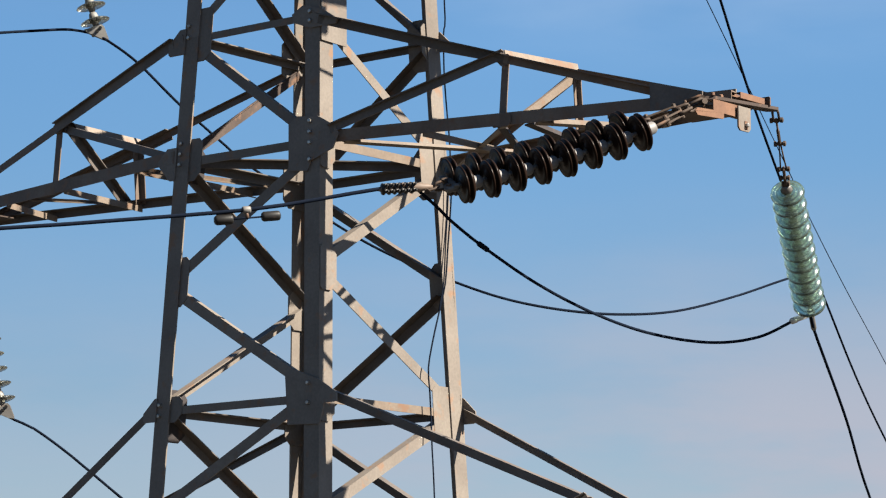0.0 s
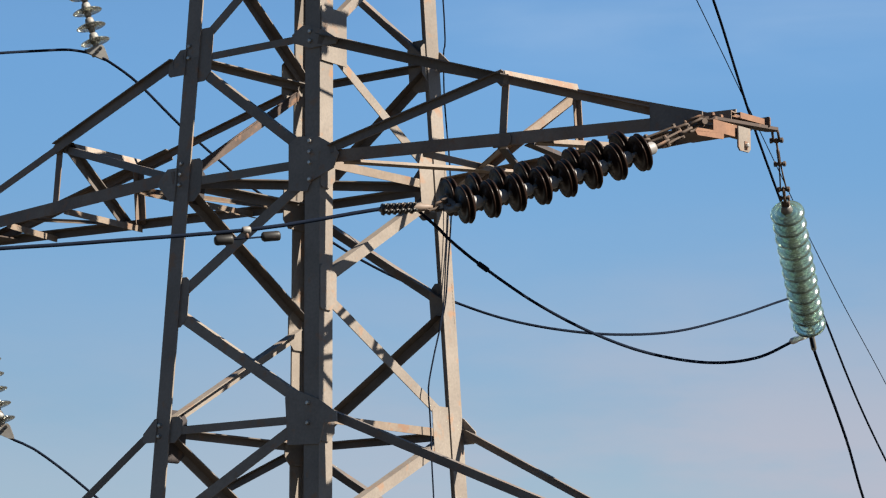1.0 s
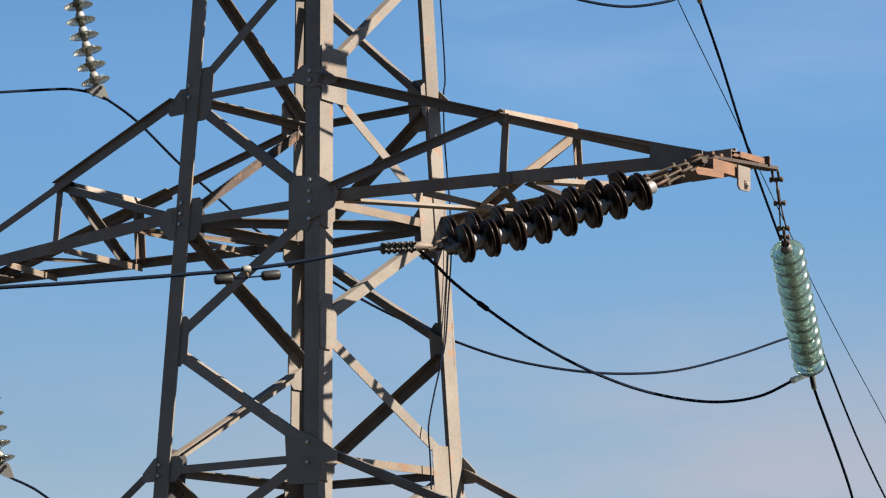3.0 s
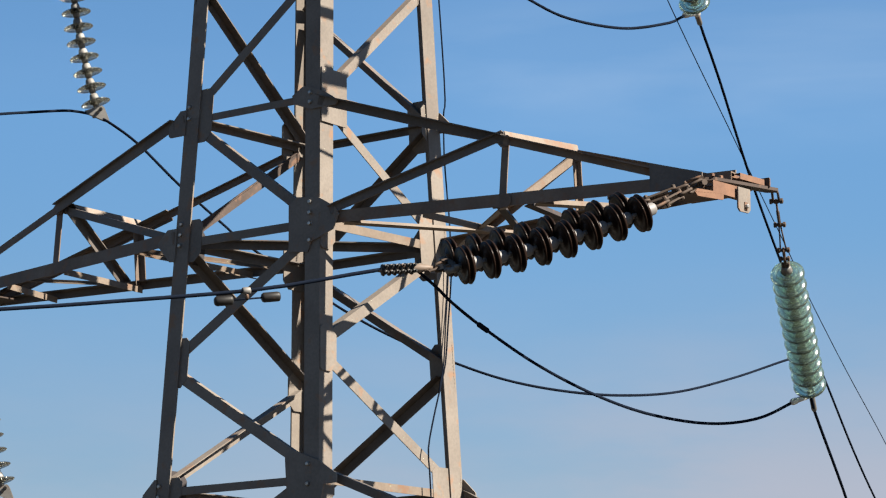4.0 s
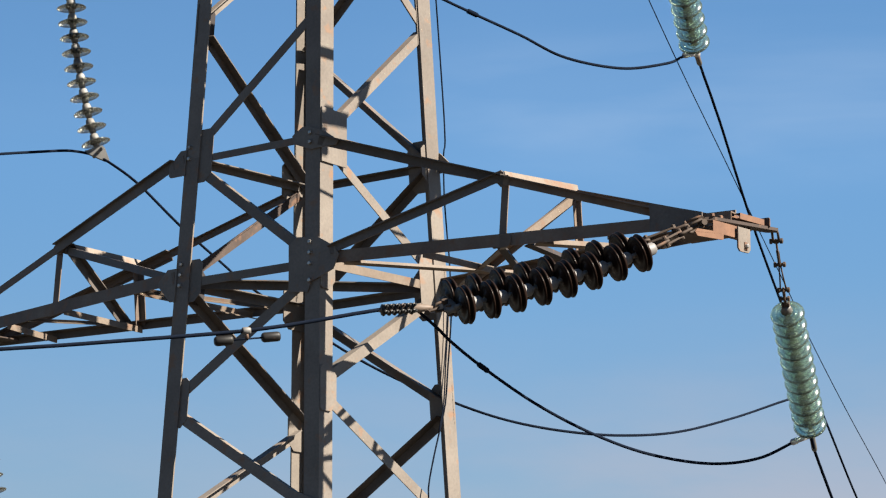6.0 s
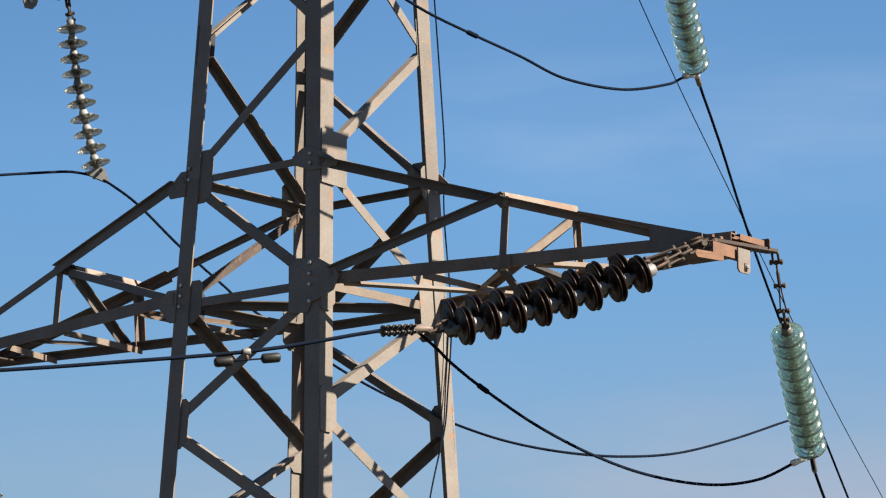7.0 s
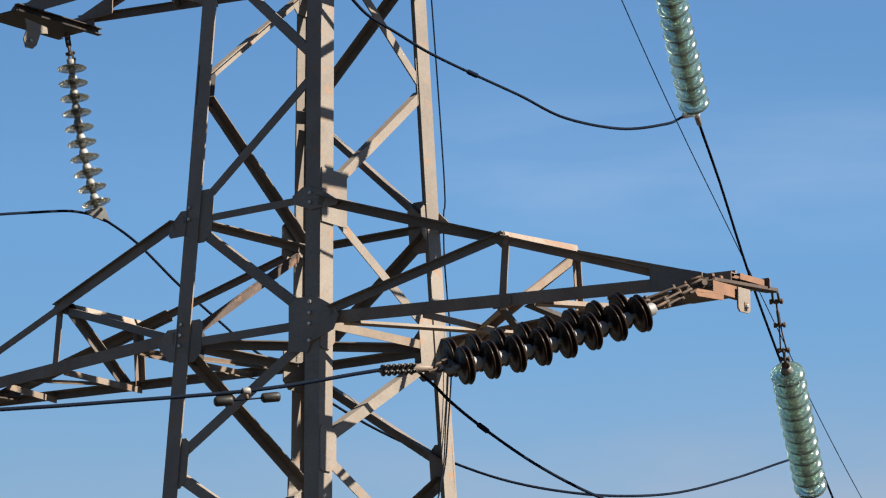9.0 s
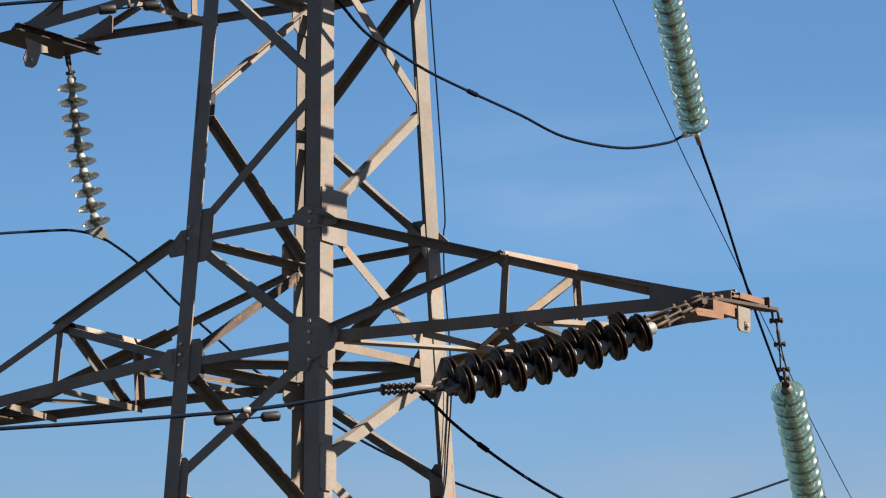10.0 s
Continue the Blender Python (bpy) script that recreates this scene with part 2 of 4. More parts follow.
def tube(name, points, r, mat, seg=8):
    """A round bar or wire along points."""
    verts, faces, ref = [], [], Vector((0.31, 0.17, 0.93))
    for i, p in enumerate(points):
        d = (points[min(i + 1, len(points) - 1)] - points[max(i - 1, 0)]).normalized()
        u = d.cross(ref).normalized()
        v = d.cross(u)
        verts += [p + (u * math.cos(2 * math.pi * k / seg) + v * math.sin(2 * math.pi * k / seg)) * r for k in range(seg)]
    for i in range(len(points) - 1):
        faces += [(i * seg + k, i * seg + (k + 1) % seg, (i + 1) * seg + (k + 1) % seg, (i + 1) * seg + k) for k in range(seg)]
    faces += [tuple(range(seg))[::-1], tuple(range(len(verts) - seg, len(verts)))]
    return smooth(mesh_of(name, verts, faces, mat))


def thing(name, m, label, category, group="", kind=""):
    ob = new(name)
    ob.empty_display_size = 0.1
    ob.matrix_basis = m
    return tagged(ob, label, category, group, kind)


# ---------------------------------------------------------------- ground
def build_ground():
    """One sheet to the horizon: a grassy bank under the camera, flat land round the tower."""
    radii = [0, 2, 4, 6, 8, 10, 12, 14, 16, 18, 20, 24, 30, 40, 60, 100, 180, 350, 700, 1500, 3500]
    verts, faces, seg = [(0, -4, 9.4)], [], 48
    for r in radii[1:]:
        for i in range(seg):
            a = 2 * math.pi * i / seg
            x, y = r * math.cos(a), -4 + r * math.sin(a)
            s = min(1, max(0, (r - 6) / 14))
            z = 9.4 * (1 - s * s * (3 - 2 * s)) + 0.25 * noise.noise((x * 0.15, y * 0.15, 3)) * (s if r < 100 else 0)
            verts.append((x, y, z if r > 20 else z))
    for i in range(seg):
        faces.append((0, 1 + i, 1 + (i + 1) % seg))
    for k in range(len(radii) - 2):
        for i in range(seg):
            a, b = 1 + k * seg, 1 + (k + 1) * seg
            faces.append((a + i, b + i, b + (i + 1) % seg, a + (i + 1) % seg))
    ob = put("ground", smooth(mesh_of("ground", verts, faces, GRASS)))
    return tagged(ob, "dry grassy ground falling from a bank to flat land", "ground", kind="structure")


build_ground()

# ---------------------------------------------------------------- the lattice tower
# tower coordinates: x along the right-hand arms, y across them and away from the camera, z up from the foot
TOWER = pose(-1.1035, 25.70, 0, 0, 0, -39.44)
tower = thing("lattice_tower", TOWER, "tall grey-painted steel lattice anchor tower with rust stains", "power pylon")
SIGN = {"N": (1, -1), "R": (1, 1), "F": (-1, 1), "L": (-1, -1)}
OUT = {"NL": (0, -1, 0), "NR": (1, 0, 0), "RF": (0, 1, 0), "FL": (-1, 0, 0)}
OUT.update({k[::-1]: v for k, v in list(OUT.items())})
Z_FOOT, Z_B, Z_A, Z_T, Z_TOP = 0.25, 15.75, 16.82, 20.2, 22.6


def half(z):
    return 0.8894 - 0.0451 * (min(z, Z_A) - 14.0) - 0.0418 * max(0.0, z - Z_A)


def leg(c, z, inset=0.0, face=""):
    """The heel of leg c at height z; inset: that far inwards along the face."""
    h = half(z)
    p = Vector((SIGN[c][0] * h, SIGN[c][1] * h, z))
    if inset:
        other = face.replace(c, "")
        e = Vector((SIGN[other][0] * h, SIGN[other][1] * h, z))
        p += (e - p).normalized() * inset
    return p


def build_legs():
    w, t = 0.16, 0.014
    for c, (sx, sy) in SIGN.items():
        sec = [(0, 0), (-sx * w, 0), (-sx * w, -sy * t), (-sx * t, -sy * t), (-sx * t, -sy * w), (0, -sy * w)]
        for z0, z1 in ((Z_FOOT, Z_A), (Z_A, Z_TOP)):
            verts, faces = prism(sec, leg(c, z0), leg(c, z1), Vector((1, 0, 0)), Vector((0, 1, 0)))
            put("leg", mesh_of("leg", verts, faces, PAINT), tower)


def gusset(face, s0, s1, z0, z1, cut=(0, 0.06, 0.06, 0), proud=0.004, thick=0.012, mat=None):
    """A gusset plate at the first leg of a face; s0, s1: its reach from the heel along the face."""
    a, b = face
    n = Vector(OUT[face])
    zc = (z0 + z1) / 2
    u = (leg(b, zc) - leg(a, zc)).normalized()
    v = (leg(a, z1) - leg(a, z0)).normalized()
    c = leg(a, zc) + u * (s0 + s1) / 2 + n * proud
    return plate("gusset_plate", c, u, v, n, (s1 - s0) / 2, (z1 - z0) / 2, cut, thick, tower, mat)


def outlined_plate(face, outline, proud=0.004, thick=0.012):
    """A gusset plate of any outline: (distance from the first leg's heel along the face, height) corner by corner."""
    n = Vector(OUT[face])
    u = (leg(face[1], Z_B) - leg(face[0], Z_B)).normalized()
    verts = []
    for a in (proud, proud + thick):
        verts += [leg(face[0], z) + u * s + n * a for s, z in outline]
    k = len(outline)
    faces = [tuple(range(k))[::-1], tuple(range(k, 2 * k))] + [(i, (i + 1) % k, k + (i + 1) % k, k + i) for i in range(k)]
    return put("gusset_plate", mesh_of("gusset_plate", verts, faces, PAINT), tower)


_bolt = lathe("bolt", [(0, 0.022), (0.012, 0.022), (0.017, 0.018), (0.019, 0.0), (0, 0.0)], BOLT, 6, False)
_dull_bolt = lathe("bolt", [(0, 0.022), (0.012, 0.022), (0.017, 0.018), (0.019, 0.0), (0, 0.0)], RUSTY, 6, False)


def bolts(face, spots, proud=0.016):
    a, b = face
    n = Vector(OUT[face])
    for s, z in spots:
        p = leg(a, z, s, face) + n * proud
        put("bolt", _bolt, tower, Matrix.Translation(p) @ n.to_track_quat("Z", "X").to_matrix().to_4x4())


build_legs()
FACES = ("LN", "NR", "RF", "FL")


def lacing(face, za, zb, w=0.090, name="brace", inset=0.10, sunk=0.02, lip=0.0, mat=None):
    """An equal angle in a face, its lower edge running from height za at the first leg's heel to zb at the second's; its lip points inwards along the top."""
    n = Vector(OUT[face])
    a, b = leg(face[0], za) - n * sunk, leg(face[1], zb) - n * sunk
    d = (b - a).normalized()
    u = (n - d * n.dot(d)).normalized()
    v = d.cross(u)
    v = -v if v.z < 0 else v
    return angle_bar(name, a + d * inset + v * w / 2, b - d * inset + v * w / 2, n, w, tower, mat or PAINT, lip=lip)


# struts round the body at each arm's chords: the height of their lower edge, and their width
for z, w in ((13.625, 0.066), (15.712, 0.072), (16.775, 0.060), (19.09, 0.075), (20.16, 0.075)):
    for f in FACES:
        # far-face struts: shade is part of their darker colour
        lacing(f, z, z, w, "strut", 0.07 if f == "NR" else 0.12, lip=0.09 if f == "FL" else 0.0, mat=DARK_SHADE_STEEL if "F" in f else LACING if f == "NR" else PAINT)
# single lacing, turning round the body: a face with the heights of the lower edge at its two legs
for f, za, zb in (("LN", 19.112, 17.875), ("NR", 19.115, 17.871), ("RF", 19.103, 17.925), ("FL", 19.128, 17.937),
                  ("NL", 17.892, 16.763), ("RN", 17.985, 16.700), ("FR", 17.985, 16.700), ("LF", 17.932, 16.740),
                  ("LN", 16.770, 15.672), ("NR", 16.752, 15.684), ("RF", 16.761, 15.656), ("FL", 16.769, 15.690),
                  ("NL", 15.663, 14.651), ("RN", 15.687, 14.672), ("FR", 15.687, 14.659), ("LF", 15.690, 14.648),
                  ("LN", 14.657, 13.624), ("NR", 14.660, 13.605), ("RF", 14.648, 13.575), ("FL", 14.652, 13.611),
                  ("NL", 13.690, 12.720), ("RN", 13.636, 12.669), ("FR", 13.610, 12.554), ("LF", 13.616, 12.524)):
    w = 0.078 if max(za, zb) > 17 else 0.082 if za > 16 else 0.090
    # bars that look dark take the darker steel, shade included in the colour
    dark_bar = "F" in f and not (f == "FL" and abs(za - 16.769) > 0.01)
    if f == "FL" and dark_bar:
        # this brace gets the dark rust colour to stand for shade
        lacing(f, za, zb, w, lip=0.02, mat=RUST_AND_SHADE)
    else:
        lacing(f, za, zb, w - 0.014 if f == "LF" else w, lip=w + 0.012 if f == "LF" else 0.05 if f == "LN" else 0.0, mat=DARK_SHADE_STEEL if dark_bar else PAINT)
for f in FACES:
    lacing(f, 12.52, 11.50)
    lacing(f, 20.16, 19.13, 0.085)
# plan bracing, darkened in its colour for shade
angle_bar("plan_brace", leg("L", 15.75) + Vector((0.08, 0.08, 0)), leg("R", 15.75) - Vector((0.08, 0.08, 0)), Vector((-1, 1, 0)), 0.074, tower, DARK_SHADE_STEEL)
# the body above and below what carries the arms in view
for f in FACES:
    lacing(f, Z_T, 21.3, 0.08)
    lacing(f[::-1], 21.3, 22.5, 0.08)
    lacing(f, 22.5, 22.5, 0.08, "strut")
    for z0, z1 in ((11.55, 10.3), (10.3, 8.8), (8.8, 6.8), (6.8, 4.2), (4.2, 0.8)):
        lacing(f, z0, z1, 0.10)
        lacing(f[::-1], z0, z1, 0.10, sunk=0.035)
        lacing(f, z0, z0, 0.09, "strut")

# gusset plates
for f, s1, z0, z1 in (("LN", 0.30, 16.60, 17.06), ("LN", 0.29, 15.58, 15.94), ("LN", 0.25, 14.52, 14.94), ("LN", 0.29, 13.56, 13.775),
                      ("RN", 0.34, 15.52, 16.04), ("RN", 0.37, 13.41, 13.88), ("RN", 0.22, 16.64, 16.97), ("RN", 0.17, 17.78, 18.30)):
    gusset(f, 0.025, s1, z0, z1, (0.02, 0.07, 0.04, 0.02), proud=-0.0190, thick=0.0046)
for f, s1, z0, z1 in (("NR", 0.17, 15.53, 15.80), ("NR", 0.19, 14.53, 14.90), ("NR", 0.17, 13.47, 13.75), ("FL", 0.30, 16.66, 17.05)):
    gusset(f, 0.0, s1, z0, z1, (0.02, 0.07, 0.07, 0.02))
for s0, z0, z1, cut in ((-0.17, 16.68, 16.90, (0.02, 0, 0, 0.12)), (-0.19, 15.60, 15.88, (0.15, 0, 0, 0.10)), (-0.128, 13.572, 13.768, (0.02, 0, 0, 0.12))):
    gusset("LN", s0, 0.02, z0, z1, cut, proud=0.0)
outlined_plate("NL", [(0.293, 16.84), (0.284, 16.77), (0.094, 16.70), (-0.01, 16.70), (-0.185, 16.70), (-0.205, 16.735), (-0.046, 16.836), (0.126, 16.90), (0.182, 16.90)])
outlined_plate("NL", [(0.325, 15.919), (0.233, 15.975), (0.006, 15.950), (-0.176, 15.845), (-0.213, 15.78), (-0.153, 15.666), (0.078, 15.587), (0.12, 15.507), (0.323, 15.531)])
outlined_plate("NL", [(0.349, 13.842), (0.252, 13.898), (-0.013, 13.801), (-0.198, 13.68), (-0.198, 13.613), (-0.068, 13.608), (-0.015, 13.445), (0.322, 13.457)])
outlined_plate("NR", [(0.004, 16.59), (0.135, 16.585), (0.312, 16.58), (0.310, 17.00), (0.225, 17.04), (0.004, 17.05)])
gusset("RF", -0.14, 0.02, 16.75, 16.925, (0.02, 0, 0, 0.13), proud=0.0)
gusset("RF", -0.13, 0.02, 13.58, 13.80, (0.03, 0, 0, 0.12), proud=0.0)
for f, s0, s1, z0, z1 in (("FL", 0.0, 0.22, 14.5, 14.85), ("LF", 0.10, 0.335, 13.415, 13.855), ("LF", 0.10, 0.33, 15.60, 15.93), ("FL", 0.0, 0.25, 13.5, 13.8), ("FL", 0, 0.3, 15.55, 15.95), ("RF", 0.0, 0.32, 16.60, 17.05),
                          ("RF", 0.0, 0.25, 14.55, 14.95), ("RF", 0.0, 0.34, 15.5, 15.95), ("RF", 0.0, 0.3, 13.45, 13.85), ("FL", 0.0, 0.25, 18.9, 19.3), ("LF", 0.0, 0.2, 17.8, 18.2)):
    # LF plates are coloured near-black to act as shadowed
    gusset(f, s0, s1, z0, z1, (0.02, 0.07, 0.07, 0.02), proud=-0.03, mat=SHADE_DARK if f == "LF" else PAINT)
bolts("NL", [(0.09, z) for z in (15.92, 15.83, 15.74)])
bolts("NL", [(0.09, z) for z in (15.60, 16.84, 16.76)])
bolts("LN", [(0.06, z) for z in (15.91, 15.82, 15.73)], 0.0)
bolts("LN", [(0.05, z) for z in (16.92, 16.82, 13.71, 13.62)], 0.0)
bolts("NL", [(0.1, z) for z in (13.78, 13.62)])


# ---------------------------------------------------------------- the arms
def at(p, q, k):
    return Vector(p).lerp(Vector(q), k)


def crossarm(side, chords, tip, ends, posts, struts, diagonals, apart=0.12, widths=(0.100, 0.100, 0.068, 0.065), flush=False):
    """A tapered arm of four chords that meet at its tip. side: 1 right, -1 left. chords: the heights at the legs of the near bottom, far bottom,
    near top and far top chord, ends: their heights at the tip; posts: where the posts of the near and far faces stand; struts, diagonals: the bottom lacing, by distance along the arm
    (a diagonal: near end, far end, how far its far end is lifted, width, lip and, if not the usual, its steel)."""
    near, far = ("N", "R") if side > 0 else ("L", "F")
    arm = new("crossarm")
    arm.empty_display_size = 0.1
    arm.parent = tower
    nb, fb, nt, ft = (leg(c, z) for c, z in zip((near, far, near, far), chords))
    end = tip - 0.24
    tb_n, tb_f = Vector((side * tip, -apart, ends[0])), Vector((side * tip, apart, ends[1]))
    tt_n, tt_f = Vector((side * end, -apart - 0.01, ends[2])), Vector((side * end, apart + 0.01, ends[3]))
    Y, Z = Vector((0, 1, 0)), Vector((0, 0, 1))

    def on(p, q, a):
        return at(p, q, (a - abs(p.x)) / (abs(q.x) - abs(p.x)))

    # inner and far chords: darker steel, partly shade put into the colour
    angle_bar("chord", nb, tb_n, -Y, widths[0], arm, BROWNED, out=0.018)
    angle_bar("chord", fb, tb_f, Y, widths[1], arm, DARK_SHADE_STEEL if side < 0 else BROWNED, out=0.018, lip=0.035 if apart > 0.2 else 0.0)
    lap = (posts[0] - abs(nt.x)) / (end - abs(nt.x))
    if flush:
        angle_bar("chord", nt + (tt_n - nt).normalized() * 0.04, tt_n, -Y, widths[2], arm, DARK_SHADE_STEEL, out=0.002)
    else:
        angle_bar("chord", nt, at(nt, tt_n, lap), Y * side, widths[2] + (0.013 if side > 0 else 0.0), arm, DARK_SHADE_STEEL, out=-0.018 * side)
        angle_bar("chord", at(nt, tt_n, lap), tt_n, Y * side, widths[2], arm, BROWNED, out=-0.018 * side)
    angle_bar("chord", ft, tt_f, Y, widths[3], arm, DARK_SHADE_STEEL if flush else BROWNED, out=0.018, lip=0.035)
    pn, fn = on(nt, tt_n, posts[0]), on(ft, tt_f, posts[1])
    pb, fbn = on(nb, tb_n, posts[0]), on(fb, tb_f, posts[1])
    # near face
    angle_bar("post", pn, pb, -Y, 0.070, arm, BROWNED, out=-0.004, lip=0.05)
    if side > 0:
        angle_bar("lacing", nb + Vector((0.12, 0, 0.05)), pn + Z * 0.035, Y, 0.070, arm, DARK_SHADE_STEEL, out=-0.014, lip=0.045)
        angle_bar("lacing", on(fb, tb_f, 1.2), fn - Z * 0.03, Y, 0.060, arm, BROWNED, out=-0.012)
    else:
        angle_bar("lacing", nb + Vector((-0.12, 0, 0.025)), pn, -Y, 0.066, arm, DARK_SHADE_STEEL, out=-0.014)
    # far face
    angle_bar("post", fn, fbn, Y, 0.05 if side > 0 else 0.07, arm, BROWNED, flip=side < 0)
    # across, in the top plane and in the section between the two posts
    if flush:
        sec = [(posts[0] - 0.14, 0.05), (posts[0] + 0.30, -0.02), (posts[0] + 0.30, -0.12), (posts[0] - 0.14, -0.06)]
        put("splice_plate", mesh_of("splice_plate", *prism([(side * a, pn.z + b) for a, b in sec], Y * (pn.y - 0.018), Y * (pn.y - 0.008), Vector((1, 0, 0)), Z), PAINT), arm)
    else:
        angle_bar("lacing", pn + Z * 0.045, fn + Z * 0.045, Vector((1, 0, 0.3)), 0.065, arm, LACING)
    if side > 0:
        angle_bar("lacing", fn - Vector((0.03, 0, 0.03)), on(nb, tb_n, posts[0] + 0.2) - Vector((0.03, 0, 0)), Vector((1, 0, 0)), 0.062, arm, LACING, lip=0.03)
    else:
        angle_bar("lacing", on(nt, tt_n, posts[0] - 0.11) - Z * 0.03, on(fb, tb_f, posts[1] + 0.18) - Z * 0.01, Vector((-1, 0, 0)), 0.085, arm, DARK_SHADE_STEEL, lip=0.06)
    # bottom plane
    for a in struts:
        angle_bar("lacing", on(nb, tb_n, a) - Z * 0.045, on(fb, tb_f, a) - Z * 0.045, Vector((1, 0, 0)), 0.055, arm, LACING)
    for a, b, lift_far, w, lip, *steel in diagonals:
        angle_bar("lacing", on(nb, tb_n, a) - Z * 0.058, on(fb, tb_f, b) - Z * (0.058 - lift_far), Vector((side * 0.3, 0, -1)), w, arm, steel[0] if steel else LACING, lip=lip)
    # gussets on the near face
    X = Vector((side, 0, 0))
    for p, w, h in ((pn, 0.06, 0.045), (pb, 0.10, 0.050)):
        plate("gusset_plate", p - Y * 0.020 - Z * 0.01, X, Z, Y, w, h, (0.03, 0.03, 0.02, 0.02), 0.008, arm, BROWNED)
    return arm


def tip_fittings(arm, side, tip, z, lug=0.02, reach=(-0.47, 0.50), plates=True):
    """The end plates of an arm, the rusty cross-beam under which the strings hang, and its lug."""
    X, Y, Z, A = Vector((side, 0, 0)), Vector((0, 1, 0)), Vector((0, 0, 1)), Vector((1, 0, 0))
    x0 = side * tip
    if plates:
        # the near plate lies along the chords, over both of them; the far one closes the other side
        slant = Vector((side * 0.984, 0.177, 0))
        sec = [(0.0, z + 0.188), (0.435, z + 0.078), (0.435, z - 0.042), (0.0, z - 0.035)]
        p = Vector((side * (tip - 0.627), -0.305, 0))
        put("end_plate", mesh_of("end_plate", *prism(sec, p, p + Y * 0.012, slant, Z), DARK_SHADE_STEEL), arm)
        sec = [(tip - 0.46, z + 0.160), (tip - 0.154, z + 0.150), (tip - 0.154, z - 0.035), (tip - 0.46, z - 0.035)]
        put("end_plate", mesh_of("end_plate", *prism(sec, Y * 0.158, Y * 0.170, X, Z), PAINT), arm)
    if plates or side < 0:
        plate("end_plate", (side * (tip - 0.33), 0, z - 0.055), X, Y, Z, 0.25, 0.19, (0.0, 0.03, 0.03, 0.0), 0.012, arm, RUST_AND_SHADE)
    # cross-beam: a flat bar with pointed ends, short channels above and below it
    mid, hb = (reach[0] + reach[1]) / 2, (reach[1] - reach[0]) / 2
    tilt_y = (Y + Z * 0.058).normalized()
    plate("cross_bar", (x0 - 0.01, mid, z - 0.022), tilt_y, A, Z, hb, 0.055, (0.06, 0.06, 0.06, 0.06), 0.024, arm, RUST_AND_SHADE, "brown rusted flat bar")

    def channel(b0, b1, z0, z1, xo, depth=0.05):
        t = 0.008
        sec = [(0, z0), (depth, z0), (depth, z0 + t), (t, z0 + t), (t, z1 - t), (depth, z1 - t), (depth, z1), (0, z1)]
        verts, faces = prism([(-a, b) for a, b in sec], Vector((x0 + xo, b0, 0)), Vector((x0 + xo, b1, 0)), A, Z)
        put("channel", mesh_of("channel", verts, faces, RUSTY), arm, label="rusty red-brown channel")

    channel(reach[0] - 0.01, reach[0] + 0.42, z - 0.150, z - 0.060, 0.075)
    channel(mid - 0.09, reach[1] - 0.25, z + 0.016, z + 0.062, 0.045)
    channel(mid - 0.09, reach[1] - 0.25, z + 0.016, z + 0.062, -0.03)
    plate("stop_plate", (x0 - 0.01, reach[1] - 0.20, z + 0.046), A, Z, Y, 0.07, 0.040, (0.01, 0.01, 0.01, 0.01), 0.010, arm, RUST_AND_SHADE)
    plate("bracket", (x0 + 0.078, reach[0] - 0.08, z - 0.180), tilt_y, Z, A, 0.185, 0.028, (0.03, 0.01, 0.01, 0.03), 0.012, arm, RUSTY, label="rust-stained flat bracket")
    plate("hanger_lug", (x0 + 0.088, lug, z - 0.160), Y, Z, A, 0.080, 0.092, (0.025, 0.025, 0.0, 0.0), 0.014, arm, label="beige hanger lug with a bolt")
    plate("washer", (x0 + 0.102, lug + 0.015, z - 0.205), Y, Z, A, 0.020, 0.030, (0, 0, 0, 0), 0.006, arm, RUSTY)
    for b in (reach[0] + 0.05, reach[0] + 0.16):
        put("bolt", _dull_bolt, arm, Matrix.Translation((x0 + 0.03, b, z - 0.018)))
    put("bolt", _bolt, arm, Matrix.Translation((x0 + 0.108, lug + 0.015, z - 0.205)) @ A.to_track_quat("Z", "X").to_matrix().to_4x4())


